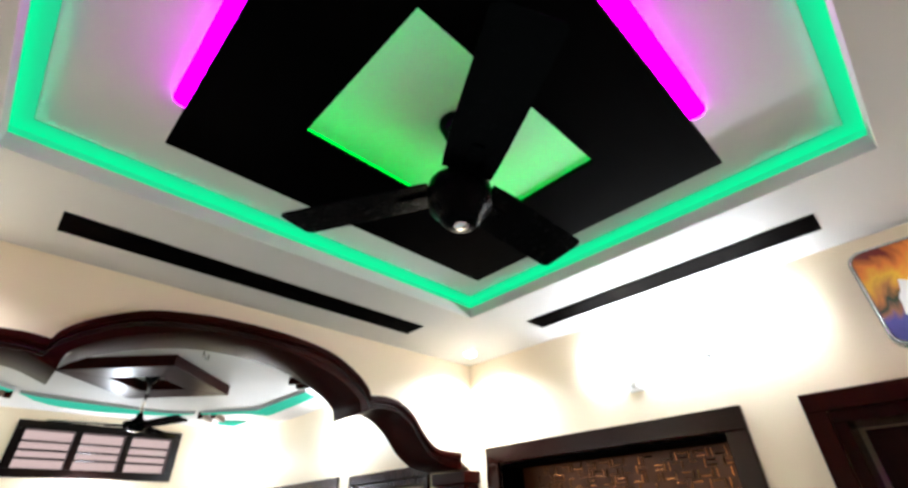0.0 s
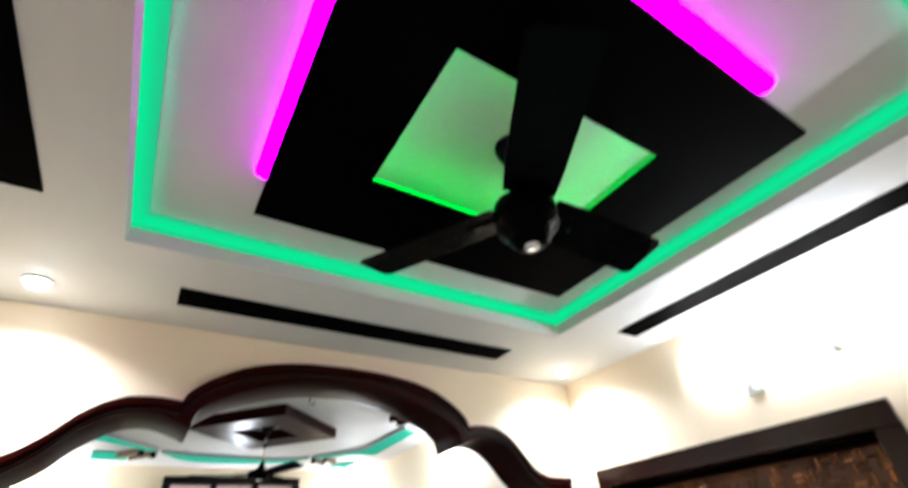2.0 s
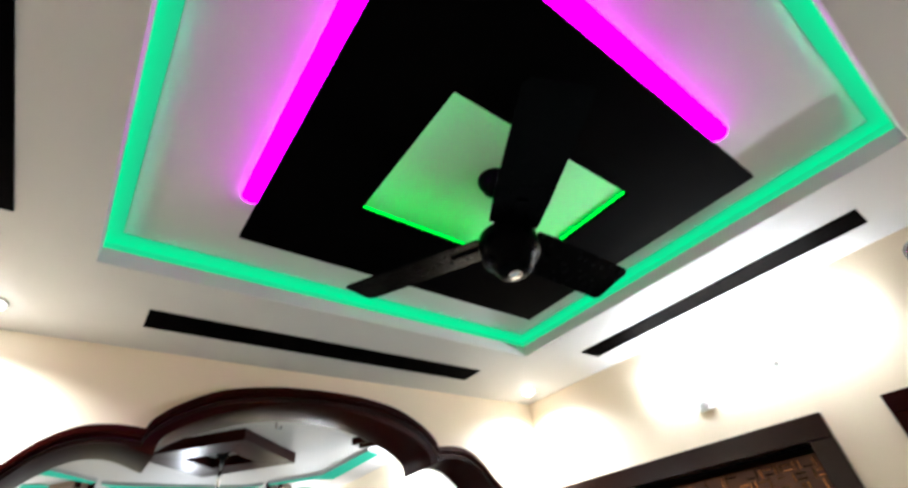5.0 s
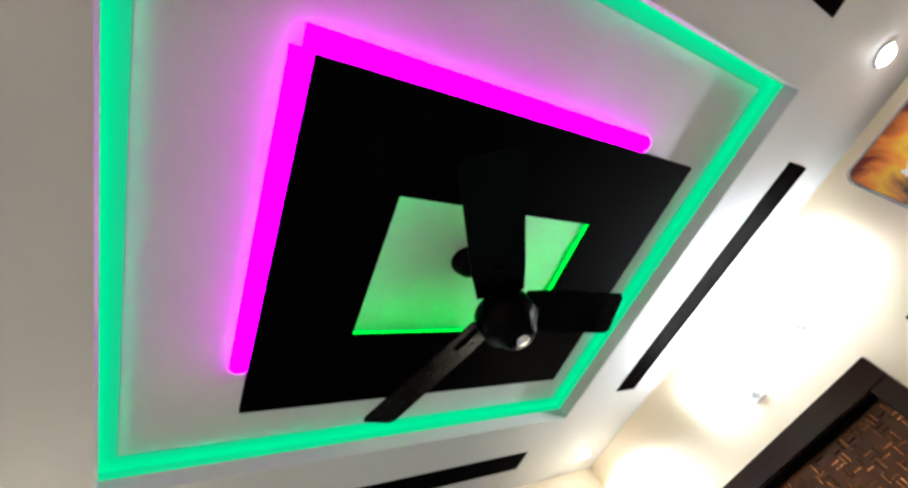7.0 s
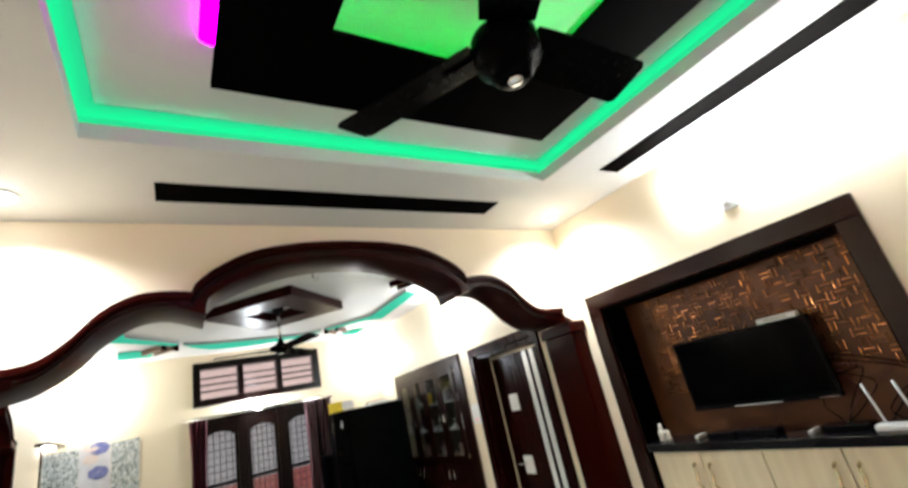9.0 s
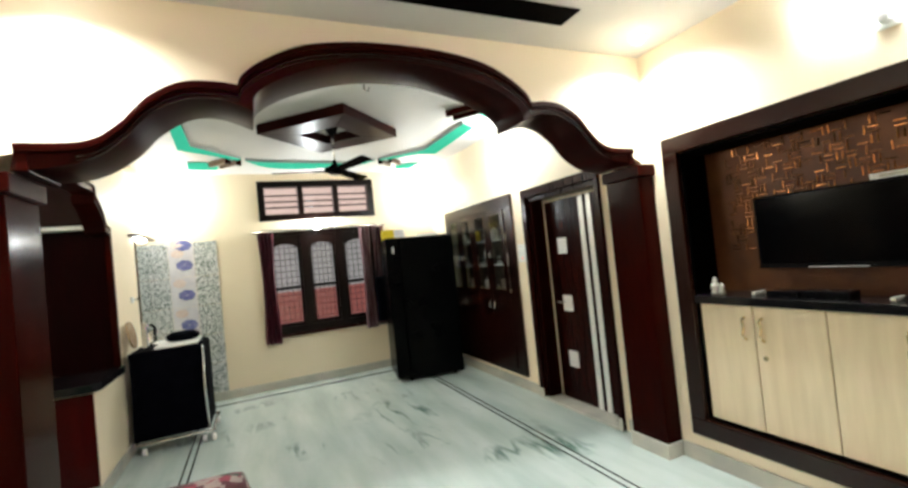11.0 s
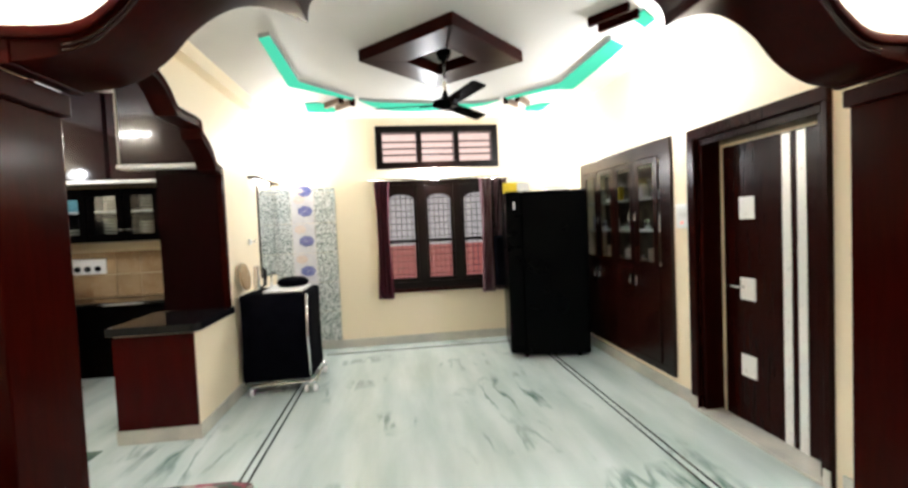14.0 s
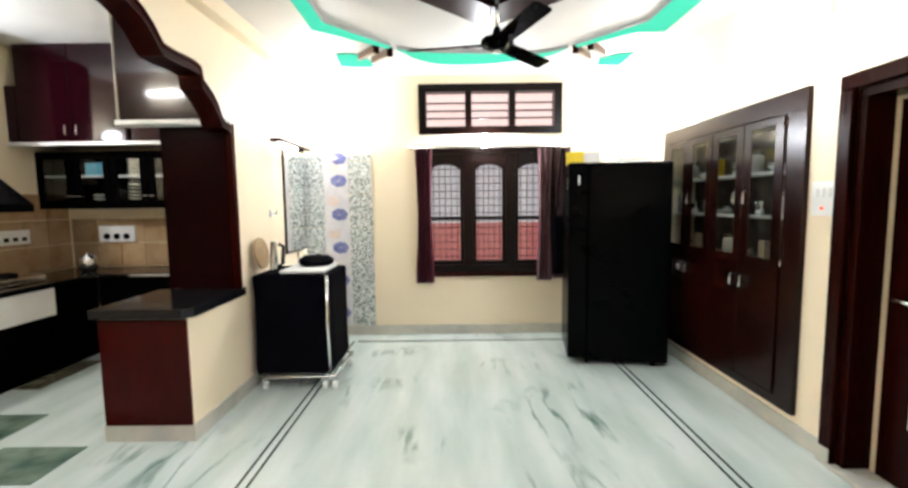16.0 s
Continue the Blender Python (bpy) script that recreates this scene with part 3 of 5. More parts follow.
for i, L in enumerate(SLOTS):
    DROP = 0.030 if i < 3 else 0.008
    k = 1 - DROP / 1.4
    L = [(0.45 + (x - 0.45) * k, -0.8 + (y + 0.8) * k) for x, y in L]
    t = thing("slot_light", "turquoise glowing diffuser under a curved dropped ceiling edge", "slot light", L[0][0], L[0][1], DC, "ceiling slot lights")
    part("housing", prism_bm(L, "z", DC - DROP, DC - 0.001), SHADEEDGE, t, "side of the dropped edge, its shade painted grey")
    part("diffuser", prism_bm(L, "z", DC - DROP - 0.005, DC - DROP - 0.001), GREEN_SLOT, t)
# dark bars that bridge the slots
for x, y, a in ((-0.16, 4.13, -0.88), (1.82, 4.11, 0.88), (1.94, 2.09, -0.94)):
    br = thing("bridge_bar", "pair of short dark wooden bars under the ceiling", "ceiling bar", x, y, DC, "ceiling bars")
    for k in (-0.07, 0.07):
        bm = box_bm(-0.145, 0.145, k - 0.018, k + 0.018, DC - 0.060, DC - 0.001, 0.003)
        bmesh.ops.rotate(bm, cent=(0, 0, 0), matrix=Matrix.Rotation(a, 3, "Z"), verts=bm.verts)
        bmesh.ops.translate(bm, vec=(x, y, 0), verts=bm.verts)
        part("bar", bm, WOOD if y < 3 else BARWOOD, br)
        if y > 3:
            e = 0.165 if x < 0.85 else -0.165
            bm = box_bm(e - 0.018, e + 0.018, k - 0.022, k + 0.022, DC - 0.075, DC - 0.001, 0.003)
            bmesh.ops.rotate(bm, cent=(0, 0, 0), matrix=Matrix.Rotation(a, 3, "Z"), verts=bm.verts)
            bmesh.ops.translate(bm, vec=(x, y, 0), verts=bm.verts)
            part("end_block", bm, WOOD, br, "dark end block")

# hung diamond frame in the dining ceiling
DX, DY, DZ = 0.83, 2.74, 2.79
dia = thing("diamond_frame", "dark wooden diamond-shaped frame hung under the ceiling", "ceiling frame", DX, DY, DZ)
R1, R0 = 0.655, 0.285
for k in range(4):
    a0, a1 = k * math.pi / 2, (k + 1) * math.pi / 2
    P = [(DX + R1 * math.cos(a0), DY + R1 * math.sin(a0)), (DX + R1 * math.cos(a1), DY + R1 * math.sin(a1)),
         (DX + R0 * math.cos(a1), DY + R0 * math.sin(a1)), (DX + R0 * math.cos(a0), DY + R0 * math.sin(a0))]
    part("board", prism_bm(P, "z", DZ, DC - 0.001, 0.004), WOODH, dia)

# ---- skirting ----
for i, a in enumerate(((DL, RW, FW - 0.015, FW), (DL, DL + 0.015, 2.61, FW - 0.015), (RW - 0.015, RW, 2.34, FW - 0.015), (RW - 0.015, RW, 1.0, 1.155),
                       (-1.665, DL + 0.015, 2.594, 2.609), (RW - 0.015, RW, -1.36, 0.67), (RW - 0.015, RW, BACK, -2.48), (LW, RW - 0.015, BACK, BACK + 0.015), (LW, LW + 0.015, BACK + 0.015, AY))):
    struct("baseboard", box_bm(*a, 0, 0.105, 0.003), SKIRT, "pale marble skirting", "baseboard")

# ---- lamps ----
def downlight(x, y, z, power, size=150, colour=(1.0, 0.985, 0.96)):
    d = thing("downlight", "small round lit ceiling downlight with a white rim", "downlight", x, y, z, "ceiling downlights")
    part("rim", lathe_bm([(0.050, 0), (0.056, -0.003), (0.056, -0.008), (0.042, -0.010), (0.042, -0.002)], 24, x, y, z), WHITE, d)
    part("lens", lathe_bm([(0.041, -0.001), (0.041, -0.014), (0.034, -0.024), (0.018, -0.030), (0.001, -0.031)], 20, x, y, z), BULB, d)
    spot(x, y, z - 0.05, power, size, colour)


for x, y, p in ((2.40, 0.46, 145), (-0.62, 0.46, 165), (2.32, -2.30, 40), (-0.62, -2.30, 18)):
    downlight(x, y, HC, p)
for x, y, p in ((-0.8, 1.5, 60),):
    downlight(x, y, DC, p, 165)

tl = thing("tube_light", "white glowing tube lamp on a wall batten under the ceiling", "tube light", RW, -0.95, 2.55)
part("batten", box_bm(RW - 0.035, RW, -1.49, -0.41, 2.541, 2.559, 0.004), WHITE, tl)
part("tube", tube_bm([(RW - 0.055, -1.52, 2.55), (RW - 0.055, -0.38, 2.55)], 0.014), TUBE, tl)

def wall_bulb(x, y, z, dx, dy, power, label):
    """A bulb in a small holder; dx, dy point away from the wall."""
    w = thing("wall_bulb", label, "wall lamp", x, y, z, "wall bulbs")
    cx, cy = x + 0.016 * dx, y + 0.016 * dy
    hx, hy = (0.015, 0.04) if dx else (0.04, 0.015)
    part("holder", box_bm(cx - hx, cx + hx, cy - hy, cy + hy, z - 0.06, z + 0.02, 0.006), WHITE, w)
    bx, by = x + 0.075 * dx, y + 0.075 * dy
    part("socket", tube_bm([(x + 0.03 * dx, y + 0.03 * dy, z + 0.005), (bx, by, z + 0.02), (bx, by, z + 0.045)], 0.018), WHITE, w)
    part("bulb", lathe_bm([(0.001, -0.075), (0.035, -0.06), (0.05, -0.025), (0.044, 0.01), (0.022, 0.04), (0.016, 0.055)], 20, bx, by, z - 0.005), BULB, w)
    point(x + 0.17 * dx, y + 0.17 * dy, z - 0.01, power)


wall_bulb(0.90, FW, 2.165, 0, -1, 44, "bright bulb in a white wall holder above the window")
wall_bulb(-0.80, FW, 2.52, 0, -1, 32, "bright bulb high on the wall over the basin")
wall_bulb(2.38, FW, 2.50, 0, -1, 30, "bright bulb high on the wall over the fridge")
wall_bulb(RW, 2.48, 2.55, -1, 0, 44, "bright bulb on the wall between door and cupboard")
wall_bulb(KL, 3.12, 2.36, 1, 0, 38, "bright bulb on the kitchen wall beside the hood")
tk = thing("tube_light", "white glowing tube lamp on the kitchen wall", "tube light", -2.7, 1.0, 2.80)
part("batten", box_bm(-2.97, -2.65, 1.0, 1.035, 2.79, 2.81, 0.004), WHITE, tk)
part("tube", tube_bm([(-3.0, 1.055, 2.80), (-2.62, 1.055, 2.80)], 0.014), KTUBE, tk)

# ---- kitchen arch trim and counter ----
kt = thing("kitchen_arch", "dark polished wooden trim round the kitchen's lobed opening", "arch", DL, 2.1, 0)
part("trim", band_bm([(y, z + 0.02) for y, z in ktop], [(y, z - 0.055) for y, z in ktop], "x", DL - 0.12, DL + 0.03, 0.005), WOODH, kt)
part("jamb", box_bm(DL - 0.02, DL + 0.03, 3.235, 3.285, 0.86, 2.09, 0.006), WOOD, kt)
part("jamb", box_bm(DL - 0.12, DL + 0.03, 1.006, 1.06, 0, 2.09, 0.006), WOOD, kt)
part("inner_panel", box_bm(-1.60, DL - 0.021, 3.235, 3.268, 0.86, 2.08), DEEPWOOD, kt, "dark maroon laminate panel lining the opening")
part("bead", tube_bm([(DL + 0.03, y, z) for y, z in ktop], 0.012), LAM, kt)
ped = thing("pedestal", "maroon laminate panel under a black granite counter", "counter", -1.35, 2.6, 0)
part("front_panel", box_bm(-1.65, DL - 0.004, 2.590, 2.609, 0.107, 0.785, 0.003), LAM, ped)
part("granite_top", prism_bm([(-1.67, 2.55), (-1.10, 2.55), (-1.05, 2.60), (-1.05, 3.29), (-1.67, 3.22)], "z", 0.80, 0.86, 0.006), GRANITE, ped, "polished black granite slab")


# ---- kitchen units ----
def unit(name, label, x0, x1, y0, y1, z0, z1, doors, axis, material, category="cabinet", handles=True):
    """A cabinet body with doors on its -y or +x face, each with a handle."""
    t = thing(name, label, category, (x0 + x1) / 2, (y0 + y1) / 2, z0)
    part("body", box_bm(x0, x1, y0, y1, z0, z1, 0.003), material, t)
    for k in range(doors):
        if axis == "y":
            a, b = x0 + (x1 - x0) * k / doors + 0.004, x0 + (x1 - x0) * (k + 1) / doors - 0.004
            d = part("door", box_bm(a, b, y0 - 0.02, y0 - 0.001, z0 + 0.004, z1 - 0.004, 0.003), material, t)
            if handles:
                h = b - 0.05 if k % 2 == 0 else a + 0.05
                part("handle", tube_bm([(h, y0 - 0.02, z0 + 0.06), (h, y0 - 0.045, z0 + 0.07), (h, y0 - 0.045, z0 + 0.15), (h, y0 - 0.02, z0 + 0.16)], 0.006), CHROME, d)
        else:
            a, b = y0 + (y1 - y0) * k / doors + 0.004, y0 + (y1 - y0) * (k + 1) / doors - 0.004
            part("door", box_bm(x1 + 0.001, x1 + 0.02, a, b, z0 + 0.004, z1 - 0.004, 0.003), material, t)
    return t


l1 = unit("loft_cabinet", "glossy maroon loft cabinet over the counter", -1.82, DL - 0.125, 3.16, 3.234, 2.10, 3.04, 1, "y", LOFT, handles=False)
part("edge_band", box_bm(-1.832, -1.822, 3.135, 3.20, 2.10, 3.04, 0.002), SKIRT, l1, "pale edge band")
part("edge_strip", box_bm(-1.84, DL - 0.125, 3.12, 3.24, 2.065, 2.098, 0.003), WHITE, l1, "white edge strip")
l2 = unit("loft_cabinet", "glossy maroon loft cabinets under the kitchen ceiling", -3.64, -2.60, 4.30, FW, 2.12, 3.04, 2, "y", LOFT)
unit("loft_cabinet", "narrow lower maroon cabinet beside the loft cabinets", KL, -3.645, 4.30, FW, 2.12, 2.66, 1, "y", LOFT, handles=False)
part("edge_strip", box_bm(KL, -1.85, 4.26, 4.34, 2.085, 2.118, 0.003), WHITE, l2, "white edge strip")
part("filler", box_bm(-2.595, -1.94, 4.32, FW, 2.12, 3.04), LOFT, l2)
g1 = thing("wall_cabinet", "black wall cabinet with glass doors and plates inside", "cabinet", -3.2, 4.7, 1.47)
gx0, gx1, gy, gz0, gz1 = KL, -1.835, 4.55, 1.47, 2.06
part("body", box_bm(gx0, gx1, gy + 0.16, FW, gz0, gz1, 0.003), BLACKWOOD, g1)
for a in ((gx0, gx1, gz0, gz0 + 0.018), (gx0, gx1, gz1 - 0.018, gz1), (gx0, gx0 + 0.018, gz0 + 0.018, gz1 - 0.018), (gx1 - 0.018, gx1, gz0 + 0.018, gz1 - 0.018)):
    part("side", box_bm(a[0], a[1], gy, gy + 0.158, a[2], a[3]), BLACKWOOD, g1)
part("shelf", box_bm(gx0 + 0.02, gx1 - 0.02, gy + 0.012, gy + 0.158, 1.80, 1.818), WHITE, g1, "white inner shelf")
GW = (gx1 - gx0) / 5
for k in range(5):
    a, b = gx0 + GW * k + 0.004, gx0 + GW * (k + 1) - 0.004
    d = part("door", box_bm(a, b, gy - 0.02, gy - 0.001, gz0 + 0.004, gz0 + 0.08, 0.003), BLACKWOOD, g1)
    for c in ((a, b, gz1 - 0.08, gz1 - 0.004), (a, a + 0.07, gz0 + 0.081, gz1 - 0.081), (b - 0.07, b, gz0 + 0.081, gz1 - 0.081)):
        part("rail", box_bm(c[0], c[1], gy - 0.02, gy - 0.001, c[2], c[3], 0.002), BLACKWOOD, d)
    p = part("pane", box_bm(a + 0.07, b - 0.07, gy - 0.012, gy - 0.008, gz0 + 0.081, gz1 - 0.081), GLASS, d, "clear glass pane")
    p.visible_shadow = False
    h = b - 0.035 if k % 2 == 0 else a + 0.035
    part("handle", tube_bm([(h - 0.03, gy - 0.02, gz0 + 0.13), (h - 0.03, gy - 0.04, gz0 + 0.13), (h + 0.03, gy - 0.04, gz0 + 0.13), (h + 0.03, gy - 0.02, gz0 + 0.13)], 0.006), CHROME, d)
for x, z0, n, r in ((gx0 + 2.5 * GW, 1.49, 7, 0.085), (gx0 + 2.5 * GW, 1.82, 5, 0.08), (gx0 + 1.5 * GW, 1.49, 4, 0.08), (gx0 + 3.5 * GW, 1.49, 6, 0.085), (gx0 + 3.5 * GW, 1.82, 5, 0.08), (gx0 + 4.5 * GW, 1.49, 7, 0.085)):
    for i in range(n):
        pl = thing("plate", "pale dinner plate stacked in the glass cabinet", "plate", x, gy + 0.085, z0 + i * 0.036, "stacked plates")
        part("dish", lathe_bm([(0.03, 0), (0.05, 0.002), (r * 0.85, 0.018), (r * 0.85, 0.022), (0.045, 0.006), (0.001, 0.005)], 18, x, gy + 0.085, z0 + i * 0.036), SKIRT, pl)
bb = thing("box", "pale blue box in the glass cabinet", "box", gx0 + 1.5 * GW, gy + 0.08, 1.818)
part("carton", box_bm(gx0 + 1.5 * GW - 0.11, gx0 + 1.5 * GW + 0.10, gy + 0.04, gy + 0.13, 1.819, 1.95, 0.004), mat("pale_blue_card", (0.16, 0.42, 0.52), 0.5, second=(0.12, 0.34, 0.44), scale=8), bb)
unit("base_cabinet", "black base cabinets under a granite worktop", -3.08, -1.62, 4.40, FW, 0.0, 0.775, 3, "y", BLACKWOOD, handles=False)
b2 = unit("base_cabinet", "black base cabinets with one white drawer front", KL, -3.10, 1.6, 4.38, 0.0, 0.775, 5, "x", BLACKWOOD, handles=False)
part("drawer_front", box_bm(-3.079, -3.062, 3.10, 3.87, 0.52, 0.765, 0.004), WHITE, b2, "glossy white drawer front")
wt = thing("worktop", "black polished granite worktop along two walls", "worktop", -3.0, 4.6, 0.78)
part("slab", box_bm(-3.06, -1.602, 4.36, FW, 0.777, 0.815, 0.005), GRANITE, wt)
part("slab", box_bm(KL, -3.06, 1.58, FW, 0.777, 0.815, 0.005), GRANITE, wt)
part("edge", box_bm(-3.05, -1.61, 4.35, 4.359, 0.785, 0.808), CHROME, wt, "bright edge strip")
for i in range(8):
    for j in range(2):
        x = KL + 0.02 + i * 0.27
        if x + 0.26 < -1.6:
            part("wall_tile", box_bm(x, x + 0.264, FW - 0.012, FW - 0.001, 0.82 + j * 0.27, 0.82 + j * 0.27 + 0.264, 0.002), BEIGETILE, wall_far, "glossy brown-beige kitchen tile")
for i in range(9):
    for j in range(3):
        y = 2.45 + i * 0.27
        part("wall_tile", box_bm(KL, KL + 0.011, y, y + 0.264, 0.82 + j * 0.27, 0.82 + j * 0.27 + 0.264, 0.002), BEIGETILE, wall_kl, "glossy brown-beige kitchen tile")
sb = thing("socket_board", "white switch board with three round sockets", "socket", -3.2, FW - 0.012, 1.2)
part("plate", box_bm(-3.42, -3.02, FW - 0.030, FW - 0.013, 1.10, 1.28, 0.004), WHITE, sb)
for k in range(3):
    bm = cyl_bm(0, 0, -0.006, 0.006, 0.035, seg=18)
    bmesh.ops.rotate(bm, cent=(0, 0, 0), matrix=Matrix.Rotation(math.pi / 2, 3, "X"), verts=bm.verts)
    bmesh.ops.translate(bm, vec=(-3.33 + k * 0.11, FW - 0.033, 1.16), verts=bm.verts)
    part("socket", bm, BLACK, sb)
so2 = thing("socket_board", "small white socket on the tiled wall by the opening", "socket", -2.05, FW - 0.012, 1.2)
part("plate", box_bm(-2.15, -1.97, FW - 0.030, FW - 0.013, 1.12, 1.24, 0.004), WHITE, so2)
part("socket", box_bm(-2.10, -2.06, FW - 0.034, FW - 0.030, 1.15, 1.20, 0.002), BLACK, so2)
sk = thing("socket_board", "white switch board on the tiled side wall", "socket", KL + 0.012, 4.22, 1.2)
part("plate", box_bm(KL + 0.012, KL + 0.026, 4.06, 4.38, 1.13, 1.27, 0.004), WHITE, sk)
for k in range(3):
    part("switch", box_bm(KL + 0.026, KL + 0.031, 4.11 + k * 0.09, 4.16 + k * 0.09, 1.16, 1.20, 0.002), BLACK, sk)
hob = thing("gas_stove", "steel gas stove on the granite worktop", "stove", -3.4, 3.6, 0.815)
part("body", box_bm(-3.62, -3.20, 3.35, 3.95, 0.816, 0.88, 0.01), CHROME, hob)
for y in (3.5, 3.8):
    part("burner", lathe_bm([(0.08, 0), (0.08, 0.02), (0.03, 0.035), (0.001, 0.035)], 18, -3.42, y, 0.88), BLACK, hob)
jar = thing("jar", "small steel pot on the worktop", "pot", -3.3, 4.55, 0.815)
part("pot", lathe_bm([(0.06, 0), (0.085, 0.03), (0.085, 0.12), (0.07, 0.16), (0.02, 0.18), (0.02, 0.20), (0.001, 0.2)], 20, -3.3, 4.55, 0.816), CHROME, jar)
hood = thing("cooker_hood", "black cooker hood on the kitchen wall", "cooker hood", KL, 3.65, 1.5)
part("canopy", prism_bm([(KL, 1.45), (-3.28, 1.45), (-3.28, 1.52), (-3.55, 1.75), (KL, 1.75)], "y", 3.3, 3.98, 0.004), BLACK, hood)
part("duct", box_bm(KL, -3.52, 3.52, 3.76, 1.751, 3.04), BLACK, hood)

# ---- window, transom, curtains ----
win = thing("window_1", "three-light dark wooden window with grilles and arched tops", "window", 0.96, FW, 0.7)
WY = FW - 0.03


def rect_frame(parent, x0, x1, z0, z1, w, y0, y1, material):
    for a in ((x0, x1, z1 - w, z1), (x0, x1, z0, z0 + w), (x0, x0 + w, z0 + w, z1 - w), (x1 - w, x1, z0 + w, z1 - w)):
        part("frame", box_bm(a[0], a[1], y0, y1, a[2], a[3], 0.004), material, parent)


rect_frame(win, 0.17, 1.75, 0.70, 2.115, 0.09, WY, FW + 0.10, WINWOOD)
for x in (0.715, 1.185):
    part("mullion", box_bm(x - 0.055, x + 0.055, WY - 0.005, FW + 0.09, 0.79, 2.025, 0.004), WINWOOD, win)
part("sill", box_bm(0.15, 1.77, WY - 0.03, FW + 0.05, 0.665, 0.70, 0.006), WOODH, win)
for x0, x1 in ((0.26, 0.66), (0.77, 1.13), (1.24, 1.66)):
    k = 12
    cx, w = (x0 + x1) / 2, (x1 - x0) / 2
    arc = [(cx - w * math.cos(math.pi * i / k), 1.78 + 0.13 * math.sin(math.pi * i / k)) for i in range(k + 1)]
    part("arched_head", band_bm([(x, 2.03) for x, z in arc], arc, "y", WY + 0.01, FW + 0.06), WINWOOD, win)
    part("stile", box_bm(x0, x0 + 0.035, WY + 0.012, FW + 0.05, 0.79, 1.9, 0.003), WINWOOD, win)
    part("stile", box_bm(x1 - 0.035, x1, WY + 0.012, FW + 0.05, 0.79, 1.9, 0.003), WINWOOD, win)
    part("rail", box_bm(x0, x1, WY + 0.014, FW + 0.05, 0.79, 0.84, 0.003), WINWOOD, win)
    part("rail", box_bm(x0, x1, WY + 0.014, FW + 0.05, 1.30, 1.335, 0.003), WINWOOD, win)
    for i in range(1, 6):
        part("bar", box_bm(x0 + (x1 - x0) * i / 6 - 0.004, x0 + (x1 - x0) * i / 6 + 0.004, FW + 0.06, FW + 0.072, 0.79, 2.0), WINWOOD, win)
    for i in range(13):
        z = 0.88 + 0.082 * i
        part("bar", box_bm(x0, x1, FW + 0.062, FW + 0.07, z - 0.004, z + 0.004), WINWOOD, win)
    pane = part("pane", box_bm(x0, x1, FW + 0.078, FW + 0.082, 0.79, 2.0), GLASS, win)
    pane.visible_shadow = False
tr = thing("window_2", "dark wooden transom window of three louvred lights", "window", 0.96, FW, 2.24)
rect_frame(tr, 0.18, 1.75, 2.235, 2.775, 0.085, WY, FW + 0.10, WINWOOD)
for x in (0.725, 1.205):
    part("mullion", box_bm(x - 0.035, x + 0.035, WY - 0.004, FW + 0.09, 2.32, 2.69, 0.003), WINWOOD, tr)
for x0, x1 in ((0.265, 0.69), (0.76, 1.17), (1.24, 1.665)):
    for z in (2.42, 2.50, 2.585):
        bm = box_bm(x0, x1, -0.02, 0.02, -0.004, 0.004)
        bmesh.ops.rotate(bm, cent=(0, 0, 0), matrix=Matrix.Rotation(0.5, 3, "X"), verts=bm.verts)
        bmesh.ops.translate(bm, vec=(0, FW + 0.06, z), verts=bm.verts)
        part("louvre", bm, WINWOOD, tr)
    pane = part("pane", box_bm(x0, x1, FW + 0.09, FW + 0.094, 2.32, 2.69), GLASS, tr)
    pane.visible_shadow = False

rod = thing("curtain_rod", "steel curtain rod on brackets over the window", "curtain rod", 0.97, FW - 0.08, 2.085)
part("rod", tube_bm([(0.08, FW - 0.09, 2.085), (1.86, FW - 0.09, 2.085)], 0.011), CHROME, rod)
for x in (0.085, 1.855):
    part("finial", lathe_bm([(0.001, -0.018), (0.016, -0.01), (0.018, 0.0), (0.016, 0.01), (0.001, 0.018)], 14, x, FW - 0.09, 2.085), CHROME, rod)
    part("bracket", box_bm(x - 0.008, x + 0.008, FW - 0.09, FW, 2.077, 2.093), CHROME, rod)


def curtain(x0, x1, z0, z1, material, label, folds=4):
    n, rows = folds * 8, 14
    bm = bmesh.new()
    grid = []
    for j in range(rows + 1):
        z = z1 + (z0 - z1) * j / rows
        pinch = 1 - 0.25 * math.sin(math.pi * min(1, j / rows * 1.1))
        line = []
        for i in range(n + 1):
            u = i / n
            x = (x0 + x1) / 2 + (u - 0.5) * (x1 - x0) * pinch
            line.append(bm.verts.new((x, FW - 0.09 + 0.028 * math.cos(2 * math.pi * folds * u + 0.3 * j / rows), z)))
        grid.append(line)
    for j in range(rows):
        for i in range(n):
            f = bm.faces.new((grid[j][i], grid[j][i + 1], grid[j + 1][i + 1], grid[j + 1][i]))
            f.smooth = True
    bmesh.ops.solidify(bm, geom=bm.faces[:], thickness=0.004)
    t = thing("curtain", label, "curtain", (x0 + x1) / 2, FW - 0.09, z0, "window curtains")
    part("cloth", bm, material, t)
    for i in range(folds):
        x = x0 + (x1 - x0) * (i + 0.5) / folds
        part("ring", lathe_bm([(0.014, -0.003), (0.018, 0.0), (0.014, 0.003)], 12, x, FW - 0.09, z1 + 0.01), CHROME, t)


curtain(0.13, 0.33, 0.60, 2.07, CURTAIN, "maroon curtain gathered at the window's side", 4)
